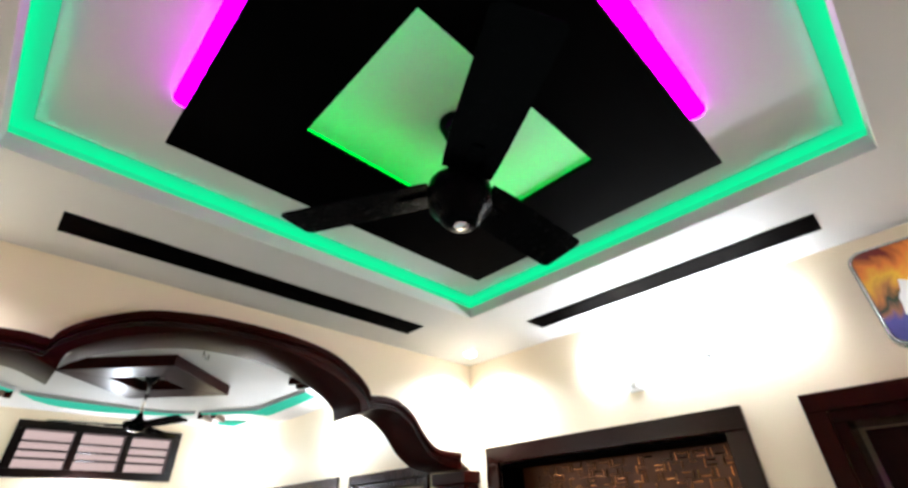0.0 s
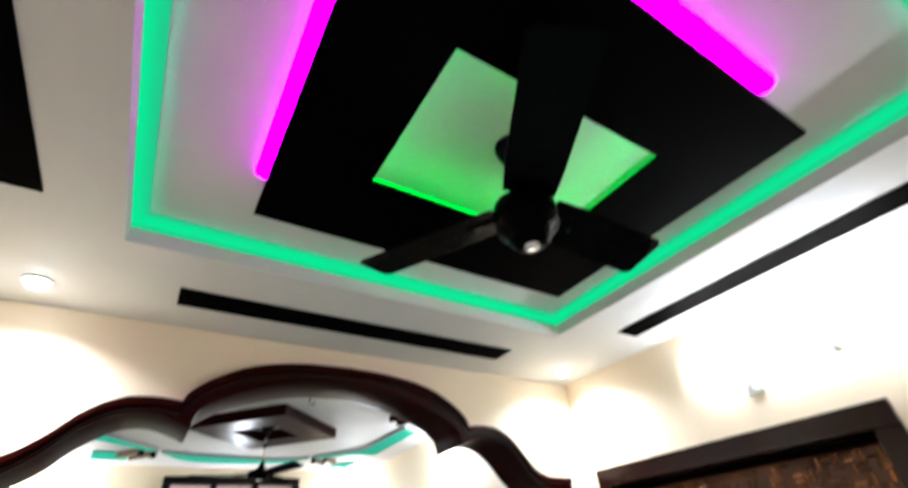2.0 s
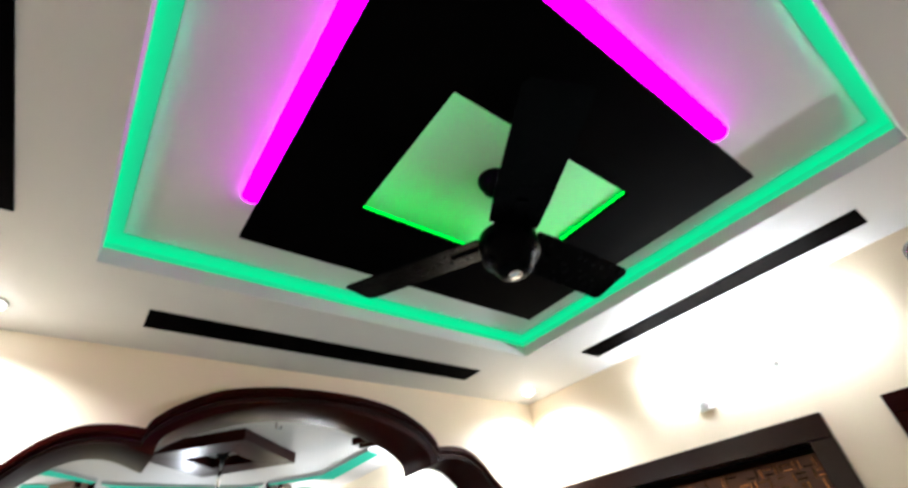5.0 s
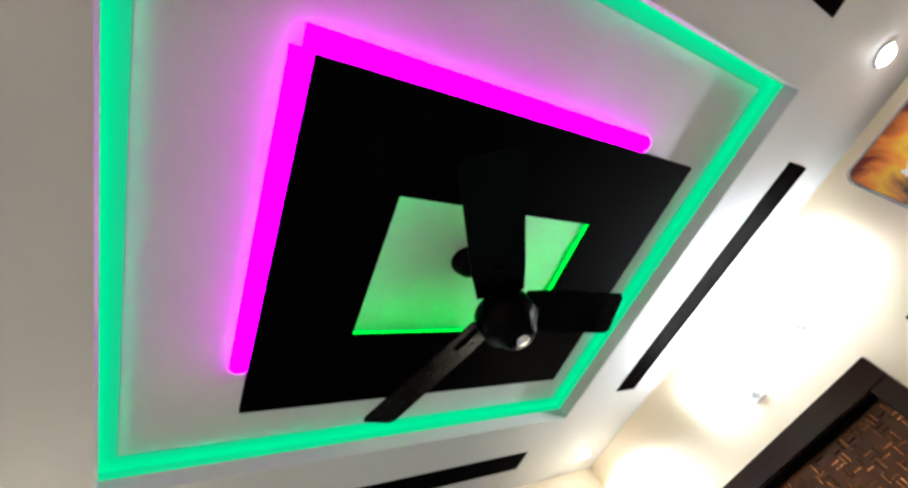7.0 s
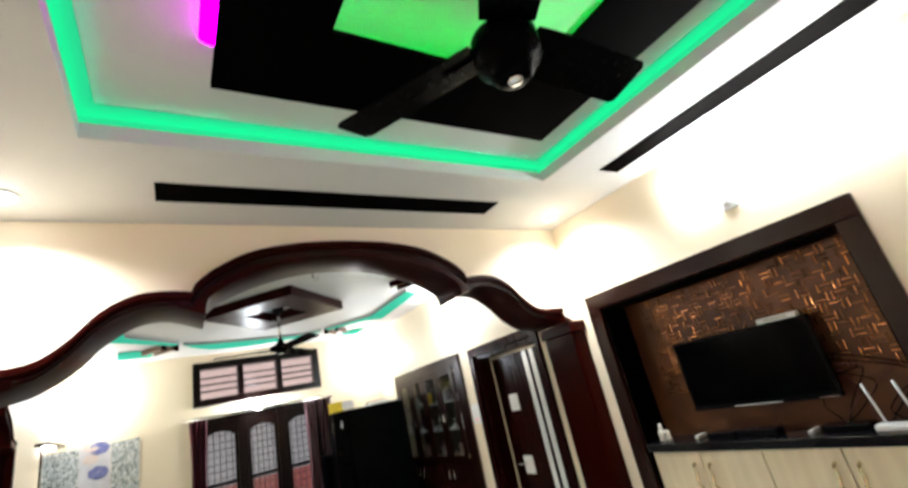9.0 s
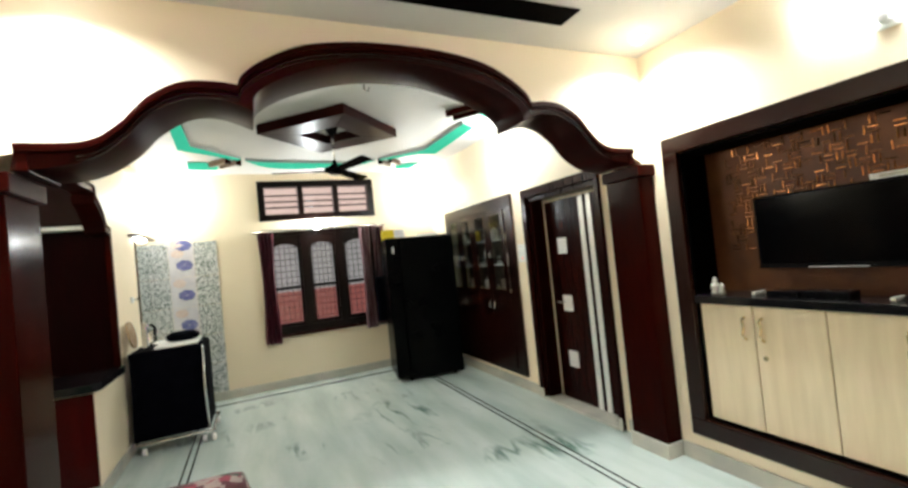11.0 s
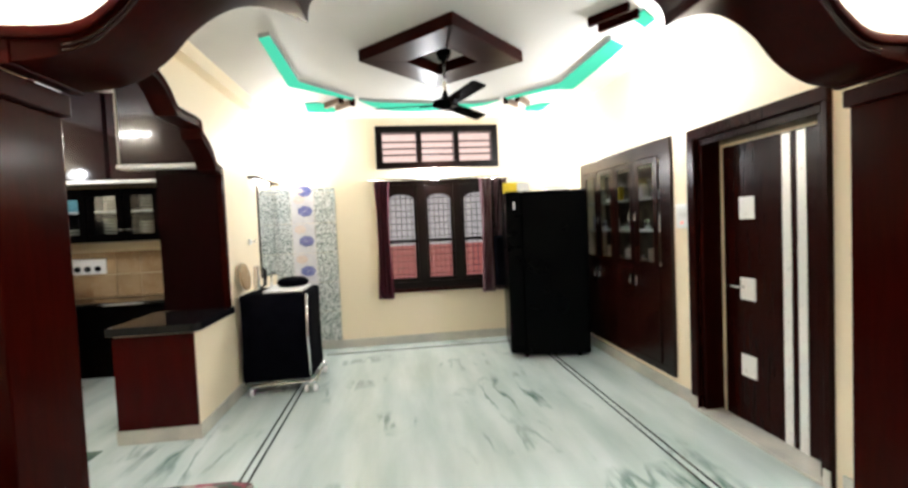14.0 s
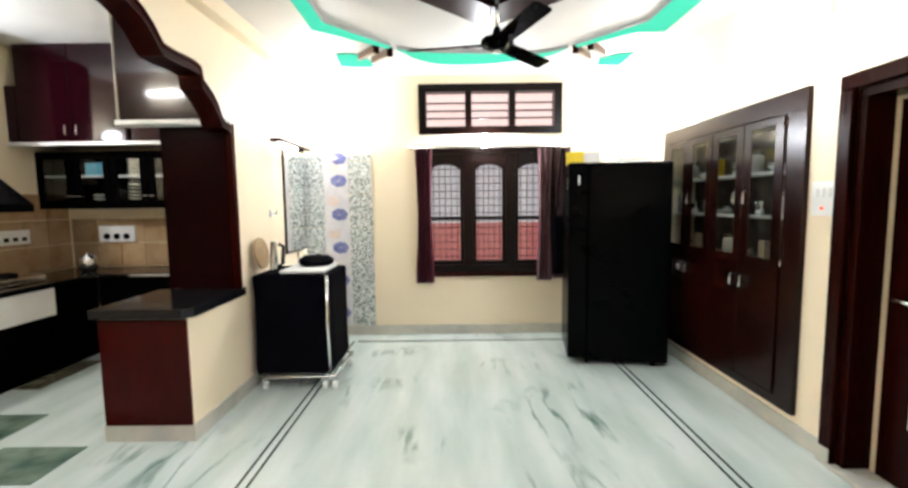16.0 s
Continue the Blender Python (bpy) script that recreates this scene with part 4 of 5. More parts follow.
curtain(1.47, 1.64, 0.62, 2.07, CURTGREY, "grey-pink and maroon striped curtain at the window's side", 3)
curtain(1.65, 1.84, 0.64, 2.07, CURTGREY, "grey-brown striped curtain hanging beside the window", 4)

# ---- mosaic strip, mirror, basin corner ----
z = 0.108
row = 0
while z < 2.0:
    h = min(0.372, 2.03 - z)
    for x0, x1, m, lab in ((-1.095, -0.892, MOSAIC, "grey-green mosaic wall tile"), (-0.888, -0.612, PALETILE, "pale wall tile with printed flowers"), (-0.608, -0.352, MOSAIC, "grey-green mosaic wall tile")):
        t = part("wall_tile", box_bm(x0, x1, FW - 0.012, FW - 0.001, z, z + h - 0.004, 0.002), m, wall_far, lab)
        if m is PALETILE:
            for (fx, fz, r, mm) in ((-0.72, z + h * 0.40, 0.092, BLUEPETAL), (-0.79, z + h * 0.80, 0.072, PEACH)):
                bm = bmesh.new()
                for k in range(7):
                    a = 2 * math.pi * k / 7
                    P = [(fx + r * 0.55 * math.cos(a) + r * 0.48 * math.cos(2 * math.pi * q / 8), fz + r * 0.4 * math.sin(a) + r * 0.36 * math.sin(2 * math.pi * q / 8)) for q in range(8)]
                    prism_bm(P, "y", FW - 0.0125 - 0.0006 * (k + 1), FW - 0.0118, bm=bm)
                part("flower_print", bm, mm, t)
    z += 0.372
mir = thing("mirror", "rectangular wall mirror with a small lit shelf lamp", "mirror", DL, 4.45, 1.0)
part("glass", box_bm(DL + 0.012, DL + 0.018, 4.27, 4.85, 1.02, 2.04), MIRROR, mir)
part("backing", box_bm(DL, DL + 0.012, 4.25, 4.87, 1.0, 2.06, 0.003), WOOD, mir)
part("lamp", box_bm(DL + 0.03, DL + 0.075, 4.08, 4.50, 2.035, 2.060, 0.006), glow("mirror_lamp_glass", (1.0, 0.98, 0.94), 9.0), mir, "small white lit lamp under the shelf")
part("lamp_shelf", box_bm(DL, DL + 0.10, 4.0, 4.84, 2.062, 2.09, 0.004), WOOD, mir)
basin = thing("wash_basin", "white wall-hung wash basin under the mirror", "wash basin", DL + 0.2, 4.45, 0.72)
bm = lathe_bm([(0.05, 0), (0.14, 0.03), (0.2, 0.10), (0.215, 0.14), (0.20, 0.145), (0.17, 0.10), (0.05, 0.06), (0.001, 0.05)], 28, DL + 0.22, 4.45, 0.74)
part("bowl", bm, WHITE, basin)
part("bracket", box_bm(DL, DL + 0.1, 4.33, 4.57, 0.74, 0.88, 0.01), WHITE, basin)
part("tap", tube_bm([(DL + 0.05, 4.45, 0.88), (DL + 0.05, 4.45, 1.0), (DL + 0.10, 4.45, 1.03), (DL + 0.15, 4.45, 1.0)], 0.011), CHROME, basin)
hk = thing("wall_hook", "small white wall hook with a tap handle", "hook", DL, 3.93, 1.4)
part("base", box_bm(DL, DL + 0.02, 3.90, 3.96, 1.38, 1.44, 0.004), WHITE, hk)
part("peg", tube_bm([(DL + 0.02, 3.93, 1.41), (DL + 0.06, 3.93, 1.41), (DL + 0.06, 3.93, 1.44)], 0.008), CHROME, hk)

# ---- covered washing machine on a trolley ----
wm = thing("washing_machine", "washing machine under a black cover on a wheeled chrome trolley", "washing machine", -0.75, 3.7, 0)
bm = box_bm(-1.06, -0.44, 3.40, 3.98, 0.12, 0.93, 0.03)
bmesh.ops.subdivide_edges(bm, edges=[e for e in bm.edges if e.calc_length() > 0.3], cuts=7, use_grid_fill=True)
for v in bm.verts:
    k = noise.noise(Vector((v.co.x * 6, v.co.y * 6, v.co.z * 4)))
    v.co += Vector((0.008 * k, 0.010 * k, 0))
for f in bm.faces:
    f.smooth = True
part("cover", bm, COVER, wm, "black cloth cover")
part("lid", box_bm(-0.86, -0.50, 3.46, 3.90, 0.93, 0.955, 0.01), WHITE, wm, "white machine lid")
for y in (3.385, 3.975):
    part("trolley_rail", tube_bm([(-1.05, y, 0.10), (-0.40, y, 0.10)], 0.013), CHROME, wm)
for x in (-1.05, -0.42):
    part("trolley_rail", tube_bm([(x, 3.385, 0.10), (x, 3.975, 0.10)], 0.013), CHROME, wm)
part("piping", tube_bm([(-0.452, 3.385, 0.13), (-0.462, 3.388, 0.5), (-0.455, 3.388, 0.92)], 0.011), CHROME, wm, "silver edge strip")
for x in (-0.98, -0.50, -0.42):
    for y in (3.40, 3.95):
        bm = cyl_bm(0, 0, -0.014, 0.014, 0.034, seg=16)
        bmesh.ops.rotate(bm, cent=(0, 0, 0), matrix=Matrix.Rotation(math.pi / 2, 3, "Y"), verts=bm.verts)
        bmesh.ops.translate(bm, vec=(x, y, 0.034), verts=bm.verts)
        wh = part("wheel", bm, WHITE, wm)
        part("fork", box_bm(x - 0.02, x + 0.02, y - 0.012, y + 0.012, 0.06, 0.10, 0.003), CHROME, wh)
bag = thing("bag", "small black bag lying on the machine", "bag", -0.65, 3.8, 0.957)
part("body", lathe_bm([(0.12, 0), (0.15, 0.02), (0.15, 0.05), (0.11, 0.08), (0.001, 0.085)], 18, -0.66, 3.80, 0.956), COVER, bag)
iron = thing("iron", "black and brown flat iron standing on the machine", "iron", -0.93, 3.62, 0.957)
part("soleplate", prism_bm([(3.52, 0.957), (3.56, 1.18), (3.59, 1.19), (3.62, 0.957)], "x", -0.96, -0.92, 0.004), CHROME, iron)
part("handle", tube_bm([(-0.90, 3.54, 0.98), (-0.86, 3.55, 1.0), (-0.86, 3.58, 1.14), (-0.90, 3.59, 1.16)], 0.016), BLACK, iron)
board = thing("chopping_board", "round brown wooden board leaning on the wall", "board", -1.03, 3.52, 0.957)
bm = cyl_bm(0, 0, -0.008, 0.008, 0.13, seg=28)
bmesh.ops.rotate(bm, cent=(0, 0, 0), matrix=Matrix.Rotation(math.pi / 2 - 0.15, 3, "Y"), verts=bm.verts)
bmesh.ops.translate(bm, vec=(-1.045, 3.58, 1.087), verts=bm.verts)
part("disc", bm, BEIGETILE, board)

# ---- fridge ----
fr = thing("fridge", "tall black two-door fridge turned slightly from the wall", "fridge", 2.08, 4.1, 0)


def turned(bm, a=-0.16, c=(2.08, 4.1, 0)):
    bmesh.ops.rotate(bm, cent=c, matrix=Matrix.Rotation(a, 3, "Z"), verts=bm.verts)
    return bm


part("body", turned(box_bm(1.79, 2.49, 3.80, 4.46, 0.04, 1.825, 0.02)), FRIDGE, fr)
part("door", turned(box_bm(1.62, 1.787, 3.80, 4.46, 0.06, 1.22, 0.014)), FRIDGE, fr)
d = part("door", turned(box_bm(1.62, 1.787, 3.80, 4.46, 1.235, 1.825, 0.014)), FRIDGE, fr)
part("handle", turned(tube_bm([(1.62, 3.85, 1.30), (1.585, 3.85, 1.31), (1.585, 3.85, 1.62), (1.62, 3.85, 1.63)], 0.011)), BLACK, d)
part("badge", turned(box_bm(1.614, 1.619, 3.90, 3.93, 1.60, 1.70)), CHROME, d, "small bright badge")
part("label", turned(box_bm(1.70, 1.716, 3.796, 3.799, 1.63, 1.71)), WHITE, d, "small white label on the door edge")
for x in (1.8, 2.38):
    for y in (3.88, 4.4):
        part("foot", turned(cyl_bm(x, y, 0, 0.04, 0.02, seg=12)), BLACK, fr)
bx = thing("box", "yellow cardboard box on top of the fridge", "box", 1.72, 4.2, 1.8)
part("card", turned(box_bm(1.62, 1.92, 4.02, 4.24, 1.828, 1.945, 0.004), -0.25), YELLOW, bx)
part("side_panel", turned(box_bm(1.78, 1.92, 4.016, 4.0195, 1.835, 1.94), -0.25), WHITE, bx, "pale printed side of the box")
cl = thing("folded_cloth", "folded pale cloth on top of the fridge", "cloth", 2.2, 4.1, 1.8)
part("fold", turned(box_bm(2.08, 2.36, 3.98, 4.22, 1.827, 1.853, 0.012)), WHITE, cl)
part("fold", turned(box_bm(2.10, 2.34, 4.0, 4.2, 1.854, 1.876, 0.011)), PEACH, cl)

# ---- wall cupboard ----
# dark brown colour holds the shade behind the cupboard's panes
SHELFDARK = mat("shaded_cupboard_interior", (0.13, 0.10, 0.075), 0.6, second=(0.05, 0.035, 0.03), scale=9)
cu = thing("wall_cupboard", "built-in dark wooden cupboard with glazed upper doors", "cupboard", RW, 3.45, 0.15)
CX = RW - 0.03
for a in ((2.545, 2.72, 0.15, 2.135), (4.20, 4.33, 0.15, 2.135), (2.72, 4.20, 0.15, 1.05), (2.72, 4.20, 1.98, 2.135)):
    part("carcass", box_bm(RW - 0.012, RW, *a), VARNISH, cu)
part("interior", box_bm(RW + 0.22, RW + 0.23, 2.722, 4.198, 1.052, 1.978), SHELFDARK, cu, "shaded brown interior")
for z in (1.352, 1.652):
    part("shelf", box_bm(RW + 0.01, RW + 0.218, 2.722, 4.198, z, z + 0.016), WHITE, cu, "pale shelf board")
for a in ((2.545, 4.33, 2.01, 2.135), (2.545, 4.33, 0.15, 0.22), (2.545, 2.70, 0.22, 2.01), (4.22, 4.33, 0.22, 2.01)):
    part("frame", box_bm(CX, RW - 0.012, a[0], a[1], a[2], a[3], 0.004), VARNISH, cu)
for k, (a, b) in enumerate(((2.71, 3.09), (3.10, 3.48), (3.49, 3.85), (3.86, 4.21))):
    d = part("upper_door", box_bm(CX - 0.012, CX, a, a + 0.075, 1.02, 2.0, 0.003), VARNISH, cu)
    part("stile", box_bm(CX - 0.012, CX, b - 0.075, b, 1.02, 2.0, 0.003), VARNISH, d)
    part("rail", box_bm(CX - 0.012, CX, a + 0.075, b - 0.075, 1.95, 2.0, 0.003), VARNISH, d)
    part("rail", box_bm(CX - 0.012, CX, a + 0.075, b - 0.075, 1.02, 1.09, 0.003), VARNISH, d)
    part("pane", box_bm(CX - 0.010, CX - 0.008, a + 0.075, b - 0.075, 1.09, 1.95), GLASS, d).visible_shadow = False
    e = part("lower_door", box_bm(CX - 0.012, CX, a, b, 0.23, 1.012, 0.003), VARNISH, cu)
    y = a + 0.05 if k % 2 else b - 0.05
    for dd, zz in ((d, 1.45), (e, 0.86)):
        part("handle", tube_bm([(CX - 0.012, y, zz), (CX - 0.04, y, zz + 0.01), (CX - 0.04, y, zz + 0.08), (CX - 0.012, y, zz + 0.09)], 0.006), CHROME, dd)
random.seed(8)
for k in range(20):
    y, z = 2.80 + 0.072 * k, (1.053, 1.369, 1.669)[k % 3]
    kind = k % 4
    if kind == 0:
        g = thing("steel_tumbler", "shiny steel tumbler on a cupboard shelf", "tumbler", RW + 0.09, y, z, "vessels in the cupboard")
        part("cup", lathe_bm([(0.026, 0), (0.034, 0.10), (0.031, 0.10), (0.024, 0.006)], 16, RW + 0.09, y, z), CHROME, g)
    elif kind == 1:
        g = thing("jar", "pale lidded jar on a cupboard shelf", "jar", RW + 0.10, y, z, "vessels in the cupboard")
        j = part("pot", lathe_bm([(0.035, 0), (0.045, 0.02), (0.045, 0.11), (0.03, 0.13)], 16, RW + 0.10, y, z), WHITE, g)
        part("lid", lathe_bm([(0.034, 0.131), (0.034, 0.15), (0.008, 0.158), (0.001, 0.17)], 16, RW + 0.10, y, z), CHROME, j)
    elif kind == 2:
        g = thing("bowl", "steel bowl on a cupboard shelf", "bowl", RW + 0.10, y, z, "vessels in the cupboard")
        part("dish", lathe_bm([(0.03, 0), (0.06, 0.035), (0.066, 0.06), (0.062, 0.06), (0.03, 0.008)], 18, RW + 0.10, y, z), CHROME, g)
    else:
        g = thing("box", "small coloured packet on a cupboard shelf", "packet", RW + 0.09, y, z, "vessels in the cupboard")
        part("card", box_bm(RW + 0.06, RW + 0.11, y - 0.03, y + 0.03, z, z + 0.14, 0.003), (PEACH, BLUEPETAL, YELLOW)[(k // 4) % 3], g)
sw = thing("switch_board", "white wall switch board with a small red light", "switch", RW, 2.44, 1.48)
part("plate", box_bm(RW - 0.018, RW, 2.345, 2.50, 1.385, 1.575, 0.004), WHITE, sw)
for k in range(3):
    part("switch", box_bm(RW - 0.024, RW - 0.018, 2.365 + k * 0.042, 2.395 + k * 0.042, 1.49, 1.54, 0.002), WHITE, sw)
part("indicator", box_bm(RW - 0.022, RW - 0.018, 2.41, 2.43, 1.42, 1.435), glow("red_indicator", (1, 0.1, 0.05), 1.5), sw)


# ---- doors ----
def door(name, y0, y1, ztop, label, decorated):
    """A wooden door in the right wall between y0 and y1, with its frame proud of the wall."""
    t = thing(name, label, "door", RW, (y0 + y1) / 2, 0)
    w = 0.10
    near = y0 - (0.038 if decorated else w - 0.02)
    for a in ((near, y1 + w - 0.02, ztop, ztop + w - 0.02), (near, y0, 0, ztop), (y1, y1 + w - 0.02, 0, ztop)):
        part("frame", box_bm(RW - 0.035, RW + 0.02, a[0], a[1], a[2], a[3], 0.006), DOORWOOD, t)
    for a in ((y0, y1, ztop - 0.05, ztop), (y0, y0 + 0.05, 0, ztop - 0.05), (y1 - 0.05, y1, 0, ztop - 0.05)):
        part("lining", box_bm(RW + 0.0, W1 - 0.02, a[0], a[1], a[2], a[3], 0.004), DOORWOOD, t)
    leaf = part("leaf", box_bm(RW + 0.14, RW + 0.175, y0 + 0.052, y1 - 0.085, 0.008, ztop - 0.075, 0.004), DOORWOOD, t)
    f = RW + 0.14
    if decorated:
        part("pale_strip", box_bm(RW + 0.145, RW + 0.165, y1 - 0.083, y1 - 0.051, 0.008, ztop - 0.052), PALEWOOD, t, "pale jamb strip")
        part("pale_strip", box_bm(RW + 0.145, RW + 0.165, y0 + 0.052, y1 - 0.085, ztop - 0.074, ztop - 0.052), PALEWOOD, t, "pale jamb strip")
        part("threshold", box_bm(RW - 0.05, RW + 0.135, y0 + 0.001, y1 - 0.001, 0, 0.022, 0.004), SKIRT, t, "grey marble threshold")
        for a in ((near - 0.004, y0), (y1, y1 + w - 0.016)):
            part("plinth", box_bm(RW - 0.042, RW - 0.0355, a[0], a[1], 0, 0.10, 0.002), SKIRT, t, "pale marble plinth block")
        for a in (1.595, 1.49):
            part("strip", box_bm(f - 0.006, f, a, a + 0.06, 0.01, ztop - 0.08, 0.002), STRIPE, leaf, "bright steel strip")
        for z in (0.34, 0.88, 1.44):
            part("square", box_bm(f - 0.006, f, 1.875, 2.01, z, z + 0.155, 0.002), STRIPE, leaf, "bright steel square")
        part("handle", tube_bm([(f - 0.006, 1.98, 0.97), (f - 0.05, 1.98, 0.97), (f - 0.05, 2.09, 0.975)], 0.010), CHROME, leaf)
    else:
        for z0, z1 in ((0.2, 0.95), (1.1, ztop - 0.3)):
            part("panel", box_bm(f - 0.012, f, y0 + 0.2, y1 - 0.2, z0, z1, 0.008), DOORWOOD, leaf)
        part("handle", tube_bm([(f, y1 - 0.14, 1.0), (f - 0.05, y1 - 0.14, 1.0), (f - 0.05, y1 - 0.25, 1.0)], 0.010), CHROME, leaf)
    return t


door("door_1", 1.24, 2.25, 2.04, "dark brown panel door with bright steel strips and squares", True)
door("door_2", -2.37, -1.47, 2.08, "dark wooden panel door in a wide frame", False)

st = thing("clothes_stand", "green cloth hung on a dark wooden stand", "stand", -1.44, 1.52, 0)
part("base", lathe_bm([(0.15, 0), (0.15, 0.015), (0.03, 0.03)], 20, -1.44, 1.52, 0), WOOD, st)
part("pole", tube_bm([(-1.44, 1.52, 0.02), (-1.44, 1.52, 0.88)], 0.016), WOOD, st)
bm = lathe_bm([(0.03, 0.30), (0.075, 0.26), (0.09, 0.12), (0.06, 0.0), (0.02, -0.03)], 24, -1.42, 1.52, 0.58)
for v in bm.verts:
    v.co += 0.025 * noise.noise_vector(v.co * 14)
part("cloth", bm, mat("green_cloth", (0.02, 0.22, 0.06), 0.8, second=(0.04, 0.35, 0.12), scale=18, bump=0.2), st, "bright green cloth")

# ---- TV unit in the niche ----
tv = thing("tv_unit", "dark wooden wall unit with pale cupboard doors in a niche", "wall unit", RW, -0.28, 0.18)
for a in ((-1.14, 0.57, 2.055, 2.165), (-1.14, 0.57, 0.19, 0.30), (0.465, 0.57, 0.30, 2.055), (-1.14, -1.035, 0.30, 2.055)):
    part("frame", box_bm(RW - 0.03, RW + 0.012, a[0], a[1], a[2], a[3], 0.006), VARNISH, tv)
NB = RW + 0.24
for a in ((RW + 0.012, NB, 0.452, 0.466, 0.30, 2.05), (RW + 0.012, NB, -1.036, -1.022, 0.30, 2.05)):
    part("side_lining", box_bm(*a), BLACKWOOD, tv)
part("top_lining", box_bm(RW + 0.012, NB, -1.022, 0.452, 2.036, 2.05), BLACKWOOD, tv)
part("bottom_lining", box_bm(RW + 0.012, NB, -1.022, 0.452, 0.30, 0.315), BLACKWOOD, tv)
part("back_panel", box_bm(NB, NB + 0.02, -1.036, 0.466, 0.30, 2.055), COPPER, tv, "brown copper-toned back panel")
part("shelf", box_bm(RW - 0.02, NB - 0.001, -1.021, 0.451, 1.065, 1.115, 0.005), GRANITE, tv, "black granite shelf")
part("carcass", box_bm(RW + 0.045, NB - 0.002, -1.021, 0.451, 0.316, 1.064), BLACKWOOD, tv)
ys = [0.447, 0.115, -0.255, -0.625, -1.018]
for k in range(4):
    d = part("door", box_bm(RW + 0.024, RW + 0.044, ys[k + 1] + 0.003, ys[k] - 0.003, 0.32, 1.058, 0.003), PALEWOOD, tv, "pale ash-grained door")
    y = ys[k + 1] + 0.05 if k % 2 == 0 else ys[k] - 0.05
    f = RW + 0.024
    part("handle", tube_bm(curve([(f, y, 0.99), (f - 0.03, y, 0.975), (f - 0.022, y, 0.93), (f - 0.034, y, 0.885), (f, y, 0.855)], 4), 0.008), BRASS, d, "brass bow handle")
    if k % 2:
        bm = cyl_bm(0, 0, -0.003, 0.003, 0.014, seg=14)
        bmesh.ops.rotate(bm, cent=(0, 0, 0), matrix=Matrix.Rotation(math.pi / 2, 3, "Y"), verts=bm.verts)
        bmesh.ops.translate(bm, vec=(f - 0.004, y, 0.76), verts=bm.verts)
        part("lock", bm, BRASS, d)
RELIEF = mat("copper_relief_pieces", (0.46, 0.18, 0.05), 0.16, 0.85, second=(0.16, 0.055, 0.018), scale=9, bump=0.1, bump_scale=90, rough_vary=0.08)
# slim raised bars of the woven relief, in one sheet
random.seed(11)
bm = bmesh.new()
cols, rows = 26, 13
for i in range(cols):
    for j in range(rows):
        y, z = 0.30 - i * 0.05, 1.40 + j * 0.05
        if (i + j) % 2 == 0:
            cells = ((y - 0.023, y + 0.023, z - 0.016, z - 0.009), (y - 0.023, y + 0.023, z + 0.009, z + 0.016))
        else:
            cells = ((y - 0.016, y - 0.009, z - 0.023, z + 0.023), (y + 0.009, y + 0.016, z - 0.023, z + 0.023))
        for c in cells:
            if random.random() < 0.35:
                continue
            n0 = len(bm.verts)
            box_bm(NB - 0.003 - 0.004 * random.random(), NB + 0.004, *c, bm=bm)
            bm.verts.ensure_lookup_table()
            tilt = Matrix.Rotation(random.uniform(-0.22, 0.22), 3, "Y") @ Matrix.Rotation(random.uniform(-0.12, 0.12), 3, "Z")
            bmesh.ops.rotate(bm, cent=(NB, (c[0] + c[1]) / 2, (c[2] + c[3]) / 2), matrix=tilt, verts=bm.verts[n0:])
tagged(part("relief_bricks", bm, RELIEF, tv, "woven copper-toned relief pieces"), kind="stuff")

tele = thing("television", "flat black television hung on the niche wall", "television", 2.8, -0.30, 1.27)
TX = RW + 0.12
part("bezel", box_bm(TX, TX + 0.035, -0.70, 0.10, 1.27, 1.69, 0.006), BLACK, tele)
part("screen", box_bm(TX - 0.003, TX, -0.685, 0.085, 1.30, 1.677), SCREEN, tele)
part("lower_trim", box_bm(TX - 0.008, TX + 0.002, -0.70, 0.10, 1.272, 1.284, 0.003), BLACK, tele)
part("trim_end", box_bm(TX - 0.010, TX - 0.008, -0.69, -0.60, 1.274, 1.283), CHROME, tele, "bright end of the lower trim")
part("trim_middle", box_bm(TX - 0.010, TX - 0.008, -0.42, -0.16, 1.276, 1.280), STRIPE, tele, "thin bright line on the trim")
part("bracket", box_bm(TX + 0.036, NB, -0.45, -0.15, 1.38, 1.58), BLACK, tele)
stb = thing("receiver", "slim white box on top of the television", "receiver", 2.79, -0.57, 1.69)
part("case", box_bm(TX - 0.01, TX + 0.05, -0.66, -0.46, 1.691, 1.718, 0.004), WHITE, stb)
part("front_strip", box_bm(TX - 0.013, TX - 0.010, -0.62, -0.50, 1.698, 1.710), SKIRT, stb)
fig = thing("figurine", "small pale ornament on the dark shelf", "ornament", 2.72, 0.36, 1.115)
part("figure", lathe_bm([(0.025, 0), (0.03, 0.01), (0.02, 0.025), (0.028, 0.045), (0.024, 0.065), (0.012, 0.075), (0.016, 0.088), (0.010, 0.105), (0.001, 0.11)], 16, 2.72, 0.36, 1.116), SKIRT, fig)
fig2 = thing("figurine", "small pale ornament on the dark shelf", "ornament", 2.71, 0.31, 1.115)
part("figure", lathe_bm([(0.018, 0), (0.02, 0.02), (0.012, 0.04), (0.018, 0.055), (0.001, 0.075)], 14, 2.71, 0.31, 1.116), SKIRT, fig2)
